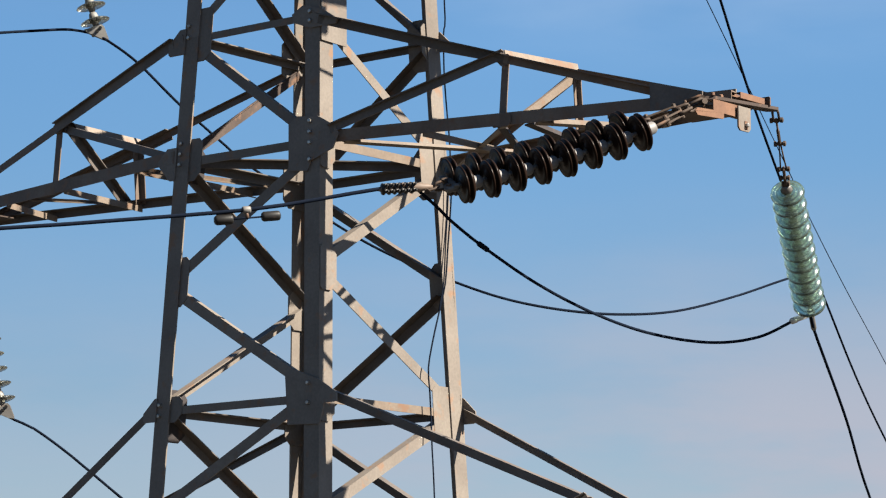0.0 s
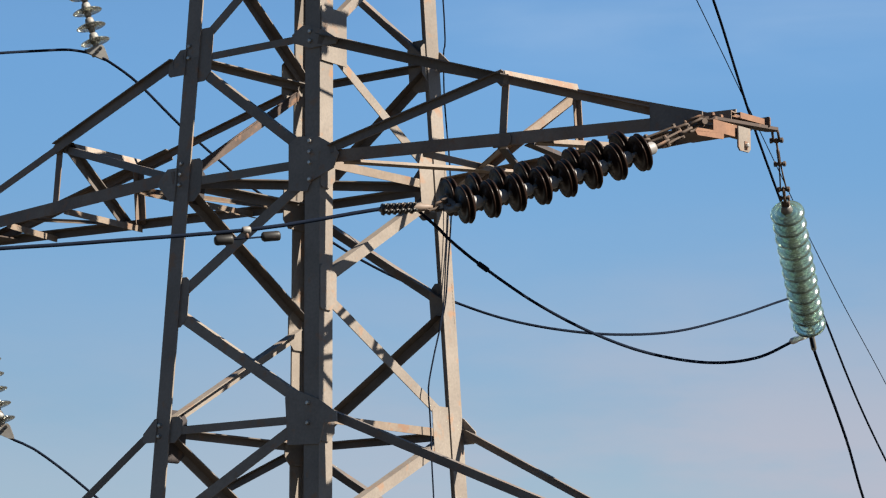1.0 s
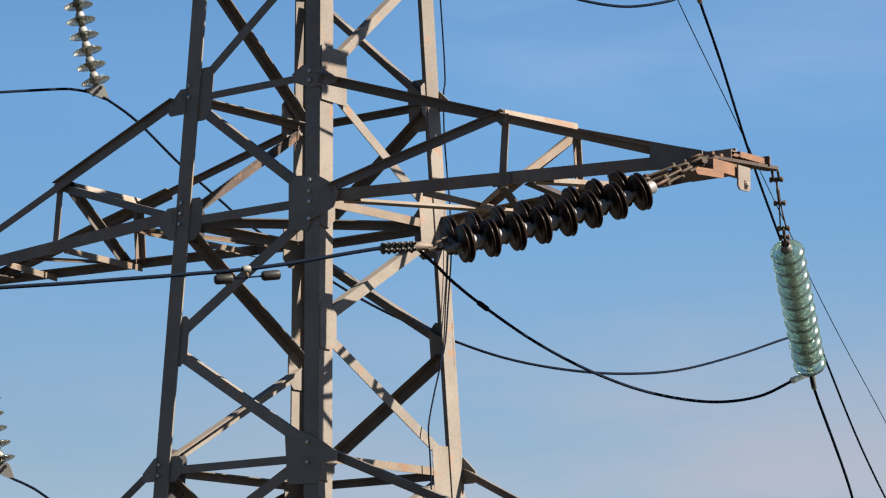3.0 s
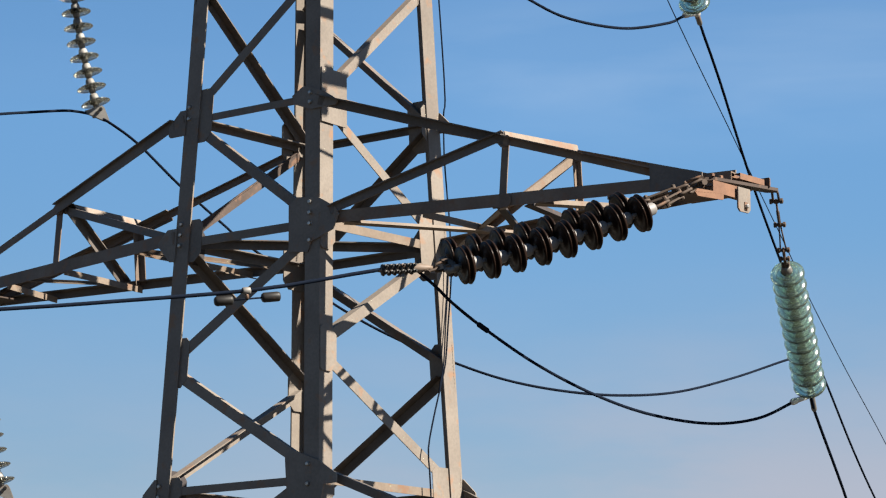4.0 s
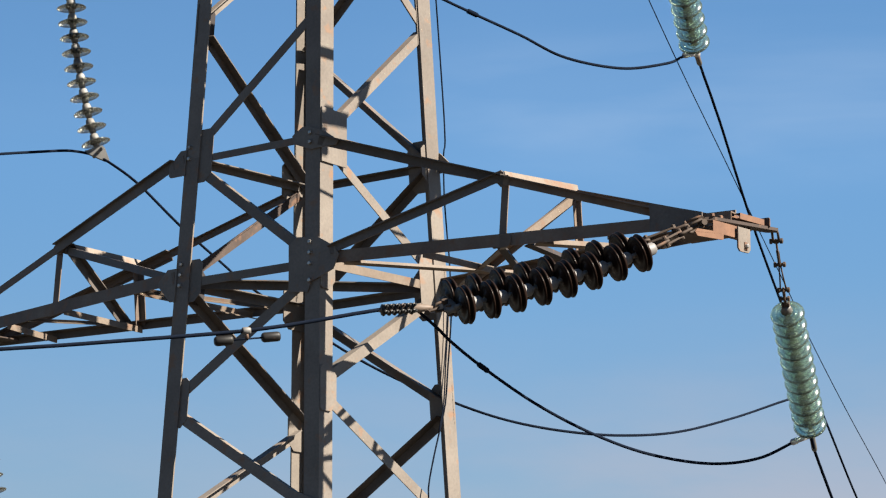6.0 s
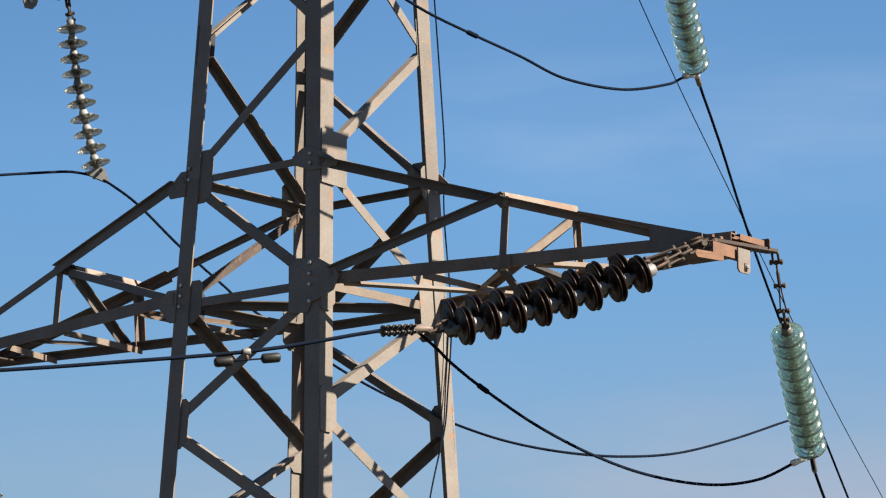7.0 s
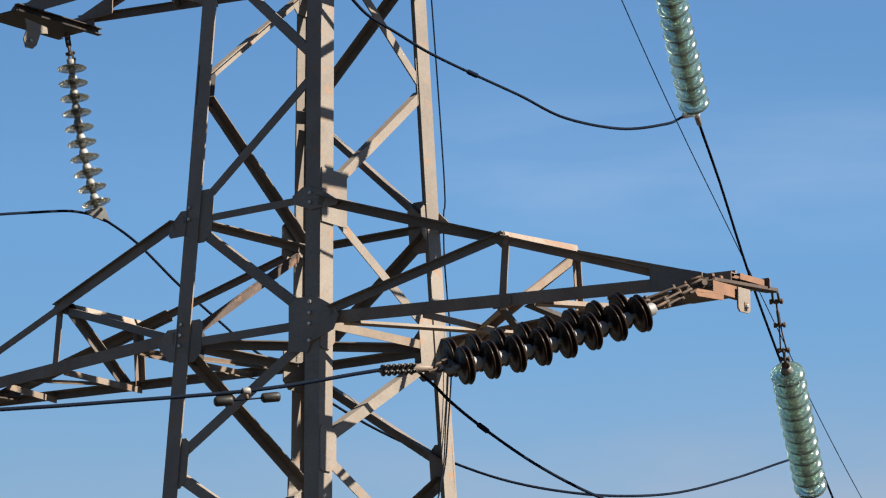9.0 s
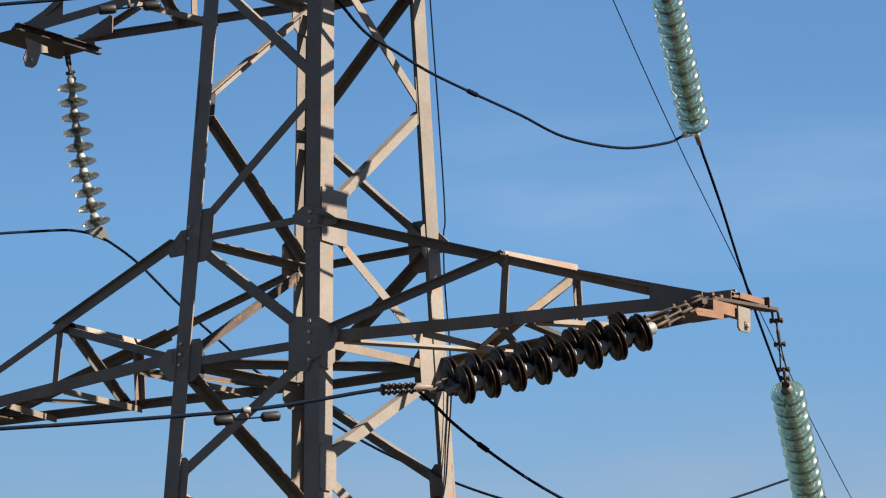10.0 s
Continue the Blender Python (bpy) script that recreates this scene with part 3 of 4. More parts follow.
def open_tip(arm, side, tip, z, apart):
    """The end of an arm whose chords stay apart: a wide soffit plate between two cross channels, corner gussets and a hanging lug."""
    X, Y, Z, A = Vector((side, 0, 0)), Vector((0, 1, 0)), Vector((0, 0, 1)), Vector((1, 0, 0))
    x0 = side * tip
    # soffit and channels have their shade in the dark colour
    plate("soffit_plate", (x0, -0.19, z - 0.10), Y, A, Z, 0.44, 0.20, (0.02, 0.02, 0.02, 0.02), 0.014, arm, SHADE_DARK)
    for xo, b0, b1 in ((0.19, -0.62, 0.44), (-0.19, -0.70, 0.30)):
        sec = [(0, -0.095), (0.06, -0.095), (0.06, -0.087), (0.008, -0.087), (0.008, -0.038), (0.06, -0.038), (0.06, -0.03), (0, -0.03)]
        verts, faces = prism([(a - 0.05, b) for a, b in sec], Vector((x0 + xo, b0, z)), Vector((x0 + xo, b1, z)), A, Z)
        put("channel", mesh_of("channel", verts, faces, SHADE_DARK), arm, label="dark steel channel")
    for y in (-apart, apart):
        sec = [(tip - 0.47, z + 0.03), (tip, z + 0.03), (tip, z + 0.07), (tip - 0.44, z + 0.21), (tip - 0.47, z + 0.19)]
        put("gusset_plate", mesh_of("gusset_plate", *prism(sec, Vector((0, y - 0.025, 0)), Vector((0, y - 0.015, 0)), X, Z), BROWNED), arm)
        plate("end_plate", (x0 + side * 0.0, y - 0.012, z + 0.02), X, Z, Y, 0.22, 0.06, (0.0, 0.03, 0.03, 0.0), 0.010, arm, BROWNED)
    # a bent lug: a strip along the channel and a leaning tongue below it
    tongue = [(-0.560, -0.355), (-0.530, -0.430), (-0.445, -0.426), (-0.398, -0.383), (-0.357, -0.262), (-0.264, -0.243), (-0.277, -0.189), (-0.545, -0.160), (-0.516, -0.243)]
    put("hanger_lug", mesh_of("hanger_lug", *prism([(b, z + c) for b, c in tongue], Vector((x0 + 0.20, 0, 0)), Vector((x0 + 0.214, 0, 0)), Y, Z), PAINT), arm, label="beige hanger lug with a bolt")
    put("bolt", _bolt, arm, Matrix.Translation((x0 + 0.214, -0.480, z - 0.36)) @ A.to_track_quat("Z", "X").to_matrix().to_4x4())


TIP_MID, TIP_MID_LEFT, TIP_UP, TIP_UP_LEFT, TIP_LOW = 4.338, 4.363, 3.248, 3.26, 4.48
# two bottom diagonals of the first arm are darkened in colour, for shade
arm_mid_right = crossarm(1, (15.77, 15.78, 16.765, 16.79), TIP_MID, (15.75, 15.738, 15.735, 15.80), (2.43, 2.48), (1.745, 3.33), ((1.04, 1.88, 0, 0.055, 0.024), (2.45, 0.93, 0, 0.055, 0.04), (2.42, 1.77, 0, 0.055, 0.04, SHADE_DARK), (2.65, 2.43, 0, 0.055, 0.04, SHADE_DARK), (2.72, 3.28, 0, 0.055, 0.04), (3.93, 3.43, 0, 0.055, 0.04)))
arm_mid_left = crossarm(-1, (15.80, 15.785, 16.825, 16.84), TIP_MID_LEFT, (15.79, 15.725, 15.965, 15.722), (2.64, 2.47), (2.48, 3.40), ((1.28, 0.84, 0, 0.055, 0.04), (1.37, 1.32, 0, 0.070, 0.055), (3.04, 2.50, 0.045, 0.055, 0.03)), widths=(0.105, 0.075, 0.066, 0.062))
arm_up_right = crossarm(1, (19.17, 19.17, 20.2, 20.2), TIP_UP, (19.185, 19.185, 19.255, 19.255), (1.915, 1.915), (1.4, 2.56), ((1.0, 1.4, 0, 0.055, 0.04), (1.45, 2.15, 0, 0.055, 0.04)), 0.32)
arm_up_left = crossarm(-1, (19.13, 19.205, 20.2, 20.2), TIP_UP_LEFT, (19.24, 19.295, 19.346, 19.316), (1.92, 1.92), (1.66,), (), 0.32, (0.078, 0.080, 0.068, 0.060))
arm_low_right = crossarm(1, (11.65, 11.65, 13.72, 13.68), TIP_LOW, (12.0, 12.0, 12.29, 12.25), (3.16, 3.00), (1.4, 2.3), ((1.0, 1.4, 0, 0.055, 0.04), (1.45, 2.25, 0, 0.055, 0.04)), flush=True)
arm_low_left = crossarm(-1, (11.65, 11.65, 13.69, 13.66), TIP_LOW, (12.0, 12.0, 12.10, 12.20), (2.8, 2.7), (1.4, 2.3), ((1.0, 1.4, 0, 0.055, 0.04), (1.45, 2.25, 0, 0.055, 0.04)), flush=True)
# the heavier outer length of one top chord, lapped over the thin inner one
_p, _q = leg("F", Z_A), Vector((-TIP_MID_LEFT + 0.24, 0.13, 15.722))
angle_bar("chord", at(_p, _q, 0.416), at(_p, _q, 0.98), Vector((0, 1, 0)), 0.088, arm_mid_left, DARK_SHADE_STEEL, out=0.030)
# and the heavier inner length of the other
_p, _q = leg("L", Z_A), at(leg("L", Z_A), (-TIP_MID_LEFT + 0.24, -0.13, 15.965), 0.56)
angle_bar("chord", at(_p, _q, 0.06), _q, Vector((0, 1, 0)), 0.092, arm_mid_left, DARK_SHADE_STEEL, out=-0.030, lip=0.04)
for _arm, _side, _tip, _z in ((arm_mid_right, 1, TIP_MID, 15.728), (arm_mid_left, -1, TIP_MID_LEFT, 15.772), (arm_up_right, 1, TIP_UP, 19.185),
                              (arm_low_right, 1, TIP_LOW, 12.0), (arm_low_left, -1, TIP_LOW, 12.0)):
    tip_fittings(_arm, _side, _tip, _z, *((-0.11, (-0.47, 0.50), _arm is not arm_up_right) if _side > 0 else (-0.33, (-0.67, 0.55), False)))

for _c in SIGN:
    foot = thing("footing", TOWER @ Matrix.Translation(leg(_c, 0.0)), "square concrete footing under a tower leg", "footing", "tower footings")
    plate("block", (0, 0, -0.3), Vector((1, 0, 0)), Vector((0, 1, 0)), (0, 0, 1), 0.45, 0.45, (0.05,) * 4, 0.58, foot, CONCRETE)

# ---------------------------------------------------------------- insulator strings
GLASS_SHED = [(0, -0.045), (0.048, -0.047), (0.078, -0.053), (0.111, -0.066), (0.1315, -0.083), (0.1355, -0.092), (0.132, -0.096), (0.120, -0.089), (0.112, -0.098),
              (0.099, -0.088), (0.085, -0.084), (0.079, -0.096), (0.071, -0.082), (0.055, -0.078), (0.048, -0.088), (0.035, -0.076), (0, -0.074)]
CAP_IRON = [(0, 0.006), (0.026, 0.004), (0.036, -0.004), (0.042, -0.03), (0.049, -0.058), (0.040, -0.062), (0.036, -0.085), (0.030, -0.100), (0.013, -0.104), (0.012, -0.122), (0, -0.123)]
PALE_SHED = [(0, -0.052), (0.046, -0.054), (0.078, -0.060), (0.112, -0.070), (0.132, -0.080), (0.137, -0.086), (0.132, -0.090), (0.118, -0.088), (0.108, -0.096), (0.098, -0.092),
             (0.086, -0.102), (0.076, -0.096), (0.060, -0.106), (0.050, -0.098), (0.036, -0.098), (0, -0.096)]
_shed = {GREEN_GLASS.name: lathe("disc", GLASS_SHED, GREEN_GLASS, 32), PALE_GLASS.name: lathe("disc", PALE_SHED, PALE_GLASS, 32)}
LONG_CAP = CAP_IRON[:6] + [(0.036, -0.085), (0.033, -0.100), (0.029, -0.134), (0, -0.135)]
_cap = {DARKCAP.name: lathe("cap", CAP_IRON, DARKCAP, 16), PALECAP.name: lathe("cap", LONG_CAP, PALECAP, 16)}


def glass_string(p, d, count, shed, label, group, pitch=0.127):
    s = thing("insulator_string", along(p, d), label, "insulator", group)
    for i in range(count):
        disc = put("disc", _shed[shed.name], s, pose(0, 0, -i * pitch, 0, 0, i * 47))
        put("cap", _cap[DARKCAP.name], disc)
    return s


PORCELAIN_SHED = [(0, -0.07), (0.055, -0.07), (0.10, -0.082), (0.135, -0.100), (0.146, -0.112), (0.140, -0.120), (0.105, -0.117), (0.100, -0.128), (0.125, -0.138),
                  (0.140, -0.148), (0.137, -0.156), (0.10, -0.152), (0.06, -0.152), (0.05, -0.162), (0, -0.160)]
PALE_CAP = [(0, 0.004), (0.034, 0.0), (0.046, -0.015), (0.050, -0.06), (0.056, -0.076), (0, -0.078)]
PIN = [(0, -0.15), (0.02, -0.15), (0.018, -0.215), (0, -0.216)]
_brown = lathe("disc", PORCELAIN_SHED, PORCELAIN, 32)
_brown_cap = lathe("cap", PALE_CAP, CAP, 20)
_brown_pin = lathe("pin", PIN, DARKCAP, 10)


def porcelain_string(p, q, count, label, group, bow=0.038):
    """A string from p to q that sags a little under its own weight."""
    p, q = Vector(p), Vector(q)
    s = thing("insulator_string", Matrix.Translation(p), label, "insulator", group)

    def on_bow(k):
        return p.lerp(q, k) - Vector((0, 0, bow * 4 * k * (1 - k)))

    for i in range(count):
        a, b = on_bow(i / count), on_bow((i + 1) / count)
        disc = put("disc", _brown, s, Matrix.Translation(-p) @ along(a, b - a, i * 31))
        put("cap", _brown_cap, disc)
        put("pin", _brown_pin, disc)
    return s


def wire(name, points, r, label, category="wire", group="", mat=None, step=0.08):
    pts = spline(points, step)
    ob = put(name, tube(name, pts, r, mat or WIRE))
    return tagged(ob, label, category, group)


open_tip(arm_up_left, -1, TIP_UP_LEFT, 19.236, 0.32)


def local(x, y, z):
    return TOWER @ Vector((x, y, z))


def link(name, p, q, parent, w=0.028, r=0.008, wide=None):
    """A chain link: a long ring of round bar from p to q, as a part."""
    p, q = Vector(p), Vector(q)
    d = (q - p).normalized()
    u = (wide or d.cross(Vector((0.3, 0.2, 0.9)))).normalized() * w
    h = max(0.002, (q - p).length / 2 - w)
    c = (p + q) / 2
    pts = [c + d * (h + w * math.sin(a)) + u * math.cos(a) for a in np.linspace(0, math.pi, 9)]
    pts += [c - d * (h + w * math.sin(a)) - u * math.cos(a) for a in np.linspace(0, math.pi, 9)]
    pts.append(pts[0])
    return put(name, tube(name, pts, r, LINK_STEEL, 6), parent)


def shackle_pin(p, axis, parent, r=0.016, h=0.05):
    me = lathe("pin", [(0, h), (r * 0.6, h), (r * 1.5, h * 0.9), (r * 1.5, h * 0.55), (r, h * 0.5), (r, -h * 0.5), (r * 1.5, -h * 0.55), (r * 1.5, -h * 0.9), (0, -h * 0.9)], LINK_STEEL, 8, False)
    return put("pin", me, parent, Matrix.Translation(p) @ Vector(axis).to_track_quat("Z", "X").to_matrix().to_4x4())


def flat_strap(p, q, across, parent, w=0.017, t=0.007):
    """A flat bar with rounded ends from p to q, its broad side looking along across."""
    p, q = Vector(p), Vector(q)
    d = (q - p).normalized()
    n = Vector(across).normalized()
    v = d.cross(n).normalized()
    ring = []
    for c, a0 in ((q, -90), (p, 90)):
        for k in range(5):
            a = radians(a0 + 45 * k)
            ring.append(c + d * (w * math.cos(a)) + v * (w * math.sin(a)))
    k = len(ring)
    verts = [r - n * t for r in ring] + [r + n * t for r in ring]
    faces = [tuple(range(k))[::-1], tuple(range(k, 2 * k))] + [(i, (i + 1) % k, k + (i + 1) % k, k + i) for i in range(k)]
    return put("strap", mesh_of("strap", verts, faces, LINK_STEEL), parent)


def chain(p, q, steps, label, spread=0.027):
    """Shackles, straps and links between a beam and a string; steps: the share of each, negative for a pair of flat straps."""
    p, q = Vector(p), Vector(q)
    c = thing("link_fitting", Matrix.Translation(p), label, "line fitting", "link fittings")
    d = (q - p).normalized()
    flat = d.cross(Vector((0, 0, 1))).normalized()
    steep = flat.cross(d)
    whole, done = sum(abs(k) for k in steps), 0.0
    for i, k in enumerate(steps):
        a, b = (q - p) * (done / whole), (q - p) * ((done + abs(k)) / whole)
        done += abs(k)
        turn = flat if i % 2 else steep
        if k < 0:
            for e in (-1, 1):
                flat_strap(a + turn * 0.020 * e, b + turn * 0.020 * e, turn, c)
            shackle_pin(a, turn, c, 0.011, 0.046)
            shackle_pin(b, turn, c, 0.011, 0.046)
        else:
            link("shackle", a - d * 0.014, b + d * 0.014, c, spread, 0.0130, turn)
    shackle_pin(Vector((0, 0, 0)), flat, c, 0.016, 0.046)
    return c


def hanger(p, q, label):
    """The drop from an arm to a glass string: a shackle, a twisted strap, a pair of rods spreading downwards and a bolted socket eye."""
    p, q = Vector(p), Vector(q)
    c = thing("link_fitting", Matrix.Translation(p), label, "line fitting", "link fittings")
    d = (q - p).normalized()
    flat = d.cross(Vector((0, 0, 1))).normalized()
    steep = flat.cross(d)
    run = (q - p).length
    link("shackle", -d * 0.02, d * run * 0.13, c, 0.022, 0.011, flat)
    flat_strap(d * run * 0.10, d * run * 0.27, flat, c, 0.014, 0.006)
    flat_strap(d * run * 0.25, d * run * 0.44, (flat + steep).normalized(), c, 0.014, 0.006)
    for e in (-1, 1):
        rod = [d * run * 0.43 + flat * 0.006 * e, d * run * 0.60 + flat * 0.013 * e, d * run * 0.79 + flat * 0.024 * e]
        put("rod", tube("rod", rod, 0.0065, LINK_STEEL, 8), c)
    link("eye", d * run * 0.76, d * run * 0.92, c, 0.020, 0.010, steep)
    flat_strap(d * run * 0.86, d * run * 0.99, flat, c, 0.018, 0.010)
    for k, h in ((0.11, 0.056), (0.43, 0.050), (0.78, 0.052), (0.90, 0.042), (0.98, 0.034)):
        shackle_pin(d * run * k, flat, c, 0.0145, h)
    return c


# ---- the receding span: glass tension strings and their conductors
def receding(hang, string_top, clamp, count):
    hang, string_top, clamp = Vector(hang), Vector(string_top), Vector(clamp)
    hanger(hang, string_top, "rusty steel shackles and twin links under the arm")
    d = (clamp - string_top).normalized()
    pitch = ((clamp - string_top).length - 0.09) / count
    glass_string(string_top + d * 0.01, d, count, GREEN_GLASS, "green glass tension insulator string pulled by the conductor", "glass tension strings", pitch)


HANG_MID, TOP_MID, CLAMP_MID = (2.547, 23.368, 15.738), (2.673, 23.851, 15.256), (3.018, 25.235, 14.431)
HANG_UP, TOP_UP, CLAMP_UP = (1.702, 24.052, 19.19), (1.841, 24.588, 18.67), (2.186, 25.969, 17.845)
receding(HANG_MID, TOP_MID, CLAMP_MID, 11)
receding(HANG_UP, TOP_UP, CLAMP_UP, 11)


def dead_end(p, d_wire, d_jumper, label):
    """A compression dead-end: a sleeve along the conductor with a jumper palm."""
    p, a, b = Vector(p), Vector(d_wire).normalized(), Vector(d_jumper).normalized()
    c = thing("dead_end_clamp", Matrix.Translation(p), label, "line fitting", "dead-end clamps")
    sleeve = lathe("sleeve", [(0, 0.01), (0.018, 0.008), (0.024, 0.0), (0.024, -0.17), (0.019, -0.19), (0, -0.19)], DARKCAP, 12)
    put("sleeve", sleeve, c, along((0, 0, 0), a))
    palm = lathe("palm", [(0, 0.0), (0.018, 0.0), (0.022, -0.02), (0.022, -0.14), (0.027, -0.142), (0.027, -0.185), (0.017, -0.20), (0, -0.20)], ALUMINIUM, 12)
    link("eye", -a * 0.07, a * 0.02, c, 0.024, 0.009)
    put("socket", lathe("socket", [(0, 0.03), (0.02, 0.03), (0.032, 0.012), (0.032, -0.012), (0.02, -0.03), (0, -0.03)], ALUMINIUM, 12), c, along((0, 0, 0), a.cross(b)))
    put("palm", palm, c, along((0, 0, 0), b))
    return c


W_UP = [CLAMP_UP, (2.278, 26.337, 17.743), (2.487, 27.178, 17.537), (2.89, 28.80, 17.05), (3.372, 30.725, 16.586), (4.25, 34.249, 15.821), (5.76, 40.302, 14.819), (9.5, 55.3, 13.2), (17.0, 85.0, 12.0)]
W_MID = [CLAMP_MID, (3.059, 25.398, 14.317), (3.573, 27.462, 13.803), (4.02, 29.252, 13.228), (5.2, 34.0, 12.2), (8.9, 49.0, 10.6), (16.0, 78.0, 9.3)]
wire("conductor", W_UP, 0.0125, "dark aluminium conductor running down and away from the tower", "wire", "receding conductors", step=0.3)
wire("conductor", W_MID, 0.0125, "dark aluminium conductor running down and away from the tower", "wire", "receding conductors", step=0.3)
wire("earth_wire", [(0.0, 47.0, 32.2), (3.198, 56.0, 28.352), (4.61, 60.0, 26.78), (6.023, 64.0, 25.392), (7.991, 70.0, 23.647), (8.564, 72.0, 23.17), (10.711, 78.0, 21.272), (15.0, 90.0, 18.0), (30.0, 132.0, 8.0), (45.0, 174.0, -0.2)], 0.0105,
     "thin far wire crossing the sky", "wire", step=1.0)

# ---- jumpers
J_MID = [(-0.175, 22.03, 14.89), (-0.037, 22.15, 14.786), (0.066, 22.3, 14.708), (0.295, 22.6, 14.572), (0.70, 23.0, 14.357), (1.16, 23.7, 14.227), (1.63, 24.3, 14.15), (2.14, 24.8, 14.14), (2.56, 25.1, 14.22), (2.89, 25.2, 14.38)]
J_UP = [(-0.970, 22.600, 18.170), (-0.783, 22.799, 18.028), (-0.669, 22.920, 17.920), (-0.562, 23.034, 17.846), (-0.369, 23.240, 17.782), (-0.106, 23.519, 17.695), (0.234, 23.880, 17.626),
        (0.621, 24.292, 17.558), (1.002, 24.698, 17.477), (1.496, 25.223, 17.521), (1.900, 25.653, 17.674), (2.040, 25.801, 17.767), (2.095, 25.860, 17.805)]
for _j, _k in ((J_MID, 3), (J_UP, 6)):
    wire("jumper", _j, 0.0122, "dark sagging jumper cable between two strings", "wire", "jumpers", step=0.025)
    splice = thing("splice_sleeve", along(_j[_k], Vector(_j[_k + 1]) - Vector(_j[_k - 1])), "short dark sleeve pressed on a jumper cable", "line fitting", "splices")
    put("sleeve", lathe("sleeve", [(0, 0.06), (0.014, 0.06), (0.020, 0.05), (0.020, -0.05), (0.014, -0.06), (0, -0.06)], WIRE, 12), splice)
dead_end(CLAMP_MID, Vector(W_MID[1]) - Vector(W_MID[0]), Vector(J_MID[-1]) - Vector(CLAMP_MID), "grey dead-end clamp joining string, conductor and jumper")
dead_end(CLAMP_UP, Vector(W_UP[1]) - Vector(W_UP[0]), Vector(J_UP[-1]) - Vector(CLAMP_UP), "grey dead-end clamp joining string, conductor and jumper")

# ---- the span towards the camera: twin brown porcelain strings


def twin_string(beam_end, first, last, label):
    """Two strings side by side between yokes; first, last: the middle of the pair's ends."""
    beam_end, first, last = Vector(beam_end), Vector(first), Vector(last)
    d = (last - first).normalized()
    across = Vector((0, 0.13, 0.075))
    pitch = (last - first).length / 8
    for k in (-1, 1):
        top, end = first + across * k + d * pitch * 0.27 * k, last + across * k + d * pitch * 0.27 * k
        if k > 0:
            top = top + d * 0.03 - Vector((0, 0, 0.022))
        else:
            top, end = top + Vector((0, 0, 0.020)), end + Vector((0, 0, 0.018))
        chain(beam_end + across * k * 0.22, top, (0.28, 0.18, -0.30, 0.24) if k < 0 else (0.24, 0.17, -0.42, 0.17), "rusty steel links between arm and insulators")
        porcelain_string(top, end, 8, label, "porcelain tension strings")
    yoke = thing("yoke_plate", Matrix.Translation(last), "rusty galvanised yoke plate and links joining twin strings to a clamp", "line fitting", "yoke plates")
    u, n = across.normalized(), d.cross(across).normalized()
    plate("plate", -n * 0.008 - d * 0.005, u, d, n, 0.155, 0.045, (0, 0, 0.035, 0.035), 0.016, yoke, ZINC)
    for k in (-1, 1):
        put("socket", lathe("socket", [(0, 0.05), (0.020, 0.05), (0.030, 0.025), (0.026, -0.02), (0.030, -0.045), (0, -0.05)], DARKCAP, 12), yoke, along(u * 0.13 * k - d * 0.03, d))
        shackle_pin(u * 0.12 * k, n, yoke, 0.014, 0.045)
    link("link", d * 0.015, d * 0.115, yoke, 0.030, 0.011, n)
    link("link", d * 0.085, d * 0.185, yoke, 0.024, 0.011, u)
    shackle_pin(d * 0.03, n, yoke, 0.016, 0.050)
    shackle_pin(d * 0.175, u, yoke, 0.014, 0.046)
    return d


twin_string((1.923, 22.593, 15.669), (1.511, 22.54, 15.475), (0.045, 22.09, 14.955), "dark brown double-skirted porcelain tension insulator string")
twin_string((1.077, 23.273, 19.129), (0.625, 23.21, 18.93), (-0.84, 22.762, 18.31), "dark brown double-skirted porcelain tension insulator string")
L_MID = [(-0.179, 22.02, 14.909), (-0.421, 21.95, 14.895), (-0.90, 21.80, 14.785), (-1.390, 21.65, 14.685), (-2.30, 21.37, 14.562), (-3.05, 21.14, 14.470), (-5.5, 20.4, 14.2), (-14.0, 17.8, 13.4), (-40.0, 9.8, 13.0)]
L_UP = [(-1.03, 22.70, 18.225), (-1.30, 22.62, 18.16), (-2.325, 22.308, 17.966), (-3.274, 22.018, 17.788), (-5.5, 21.33, 17.4), (-14.0, 18.7, 16.4), (-40.0, 10.7, 15.8)]
for _w in (L_MID, L_UP):
    wire("conductor", _w, 0.0145, "dark aluminium conductor leaving the tower on the near side", "wire", "near conductors", step=0.2)


def bolted_clamp(p, q, label):
    """A bolted strain clamp: a trough body with U-bolts along the conductor from p to q."""
    p, q = Vector(p), Vector(q)
    d = (q - p).normalized()
    c = thing("strain_clamp", along(p, d), label, "line fitting", "strain clamps")
    n = (q - p).length
    put("body", lathe("body", [(0, 0.12), (0.012, 0.12), (0.02, 0.09), (0.034, 0.02), (0.028, -0.02), (0.022, -0.05), (0.020, -n), (0.012, -n - 0.03), (0, -n - 0.03)], BROWNED, 12), c)
    for i in range(6):
        z = -0.04 - i * (n - 0.05) / 5
        put("u_bolt", lathe("u_bolt", [(0, 0.012), (0.041, 0.010), (0.045, 0.0), (0.041, -0.010), (0, -0.012)], BLACK, 10), c, pose(0, 0, z))
        for x in (-0.022, 0.022):
            put("nut", lathe("nut", [(0, 0.066), (0.008, 0.066), (0.008, 0.048), (0.015, 0.046), (0.015, 0.018), (0, 0.016)], BLACK, 6, False), c, pose(x, 0, z, -70, 0, 0))
    return c


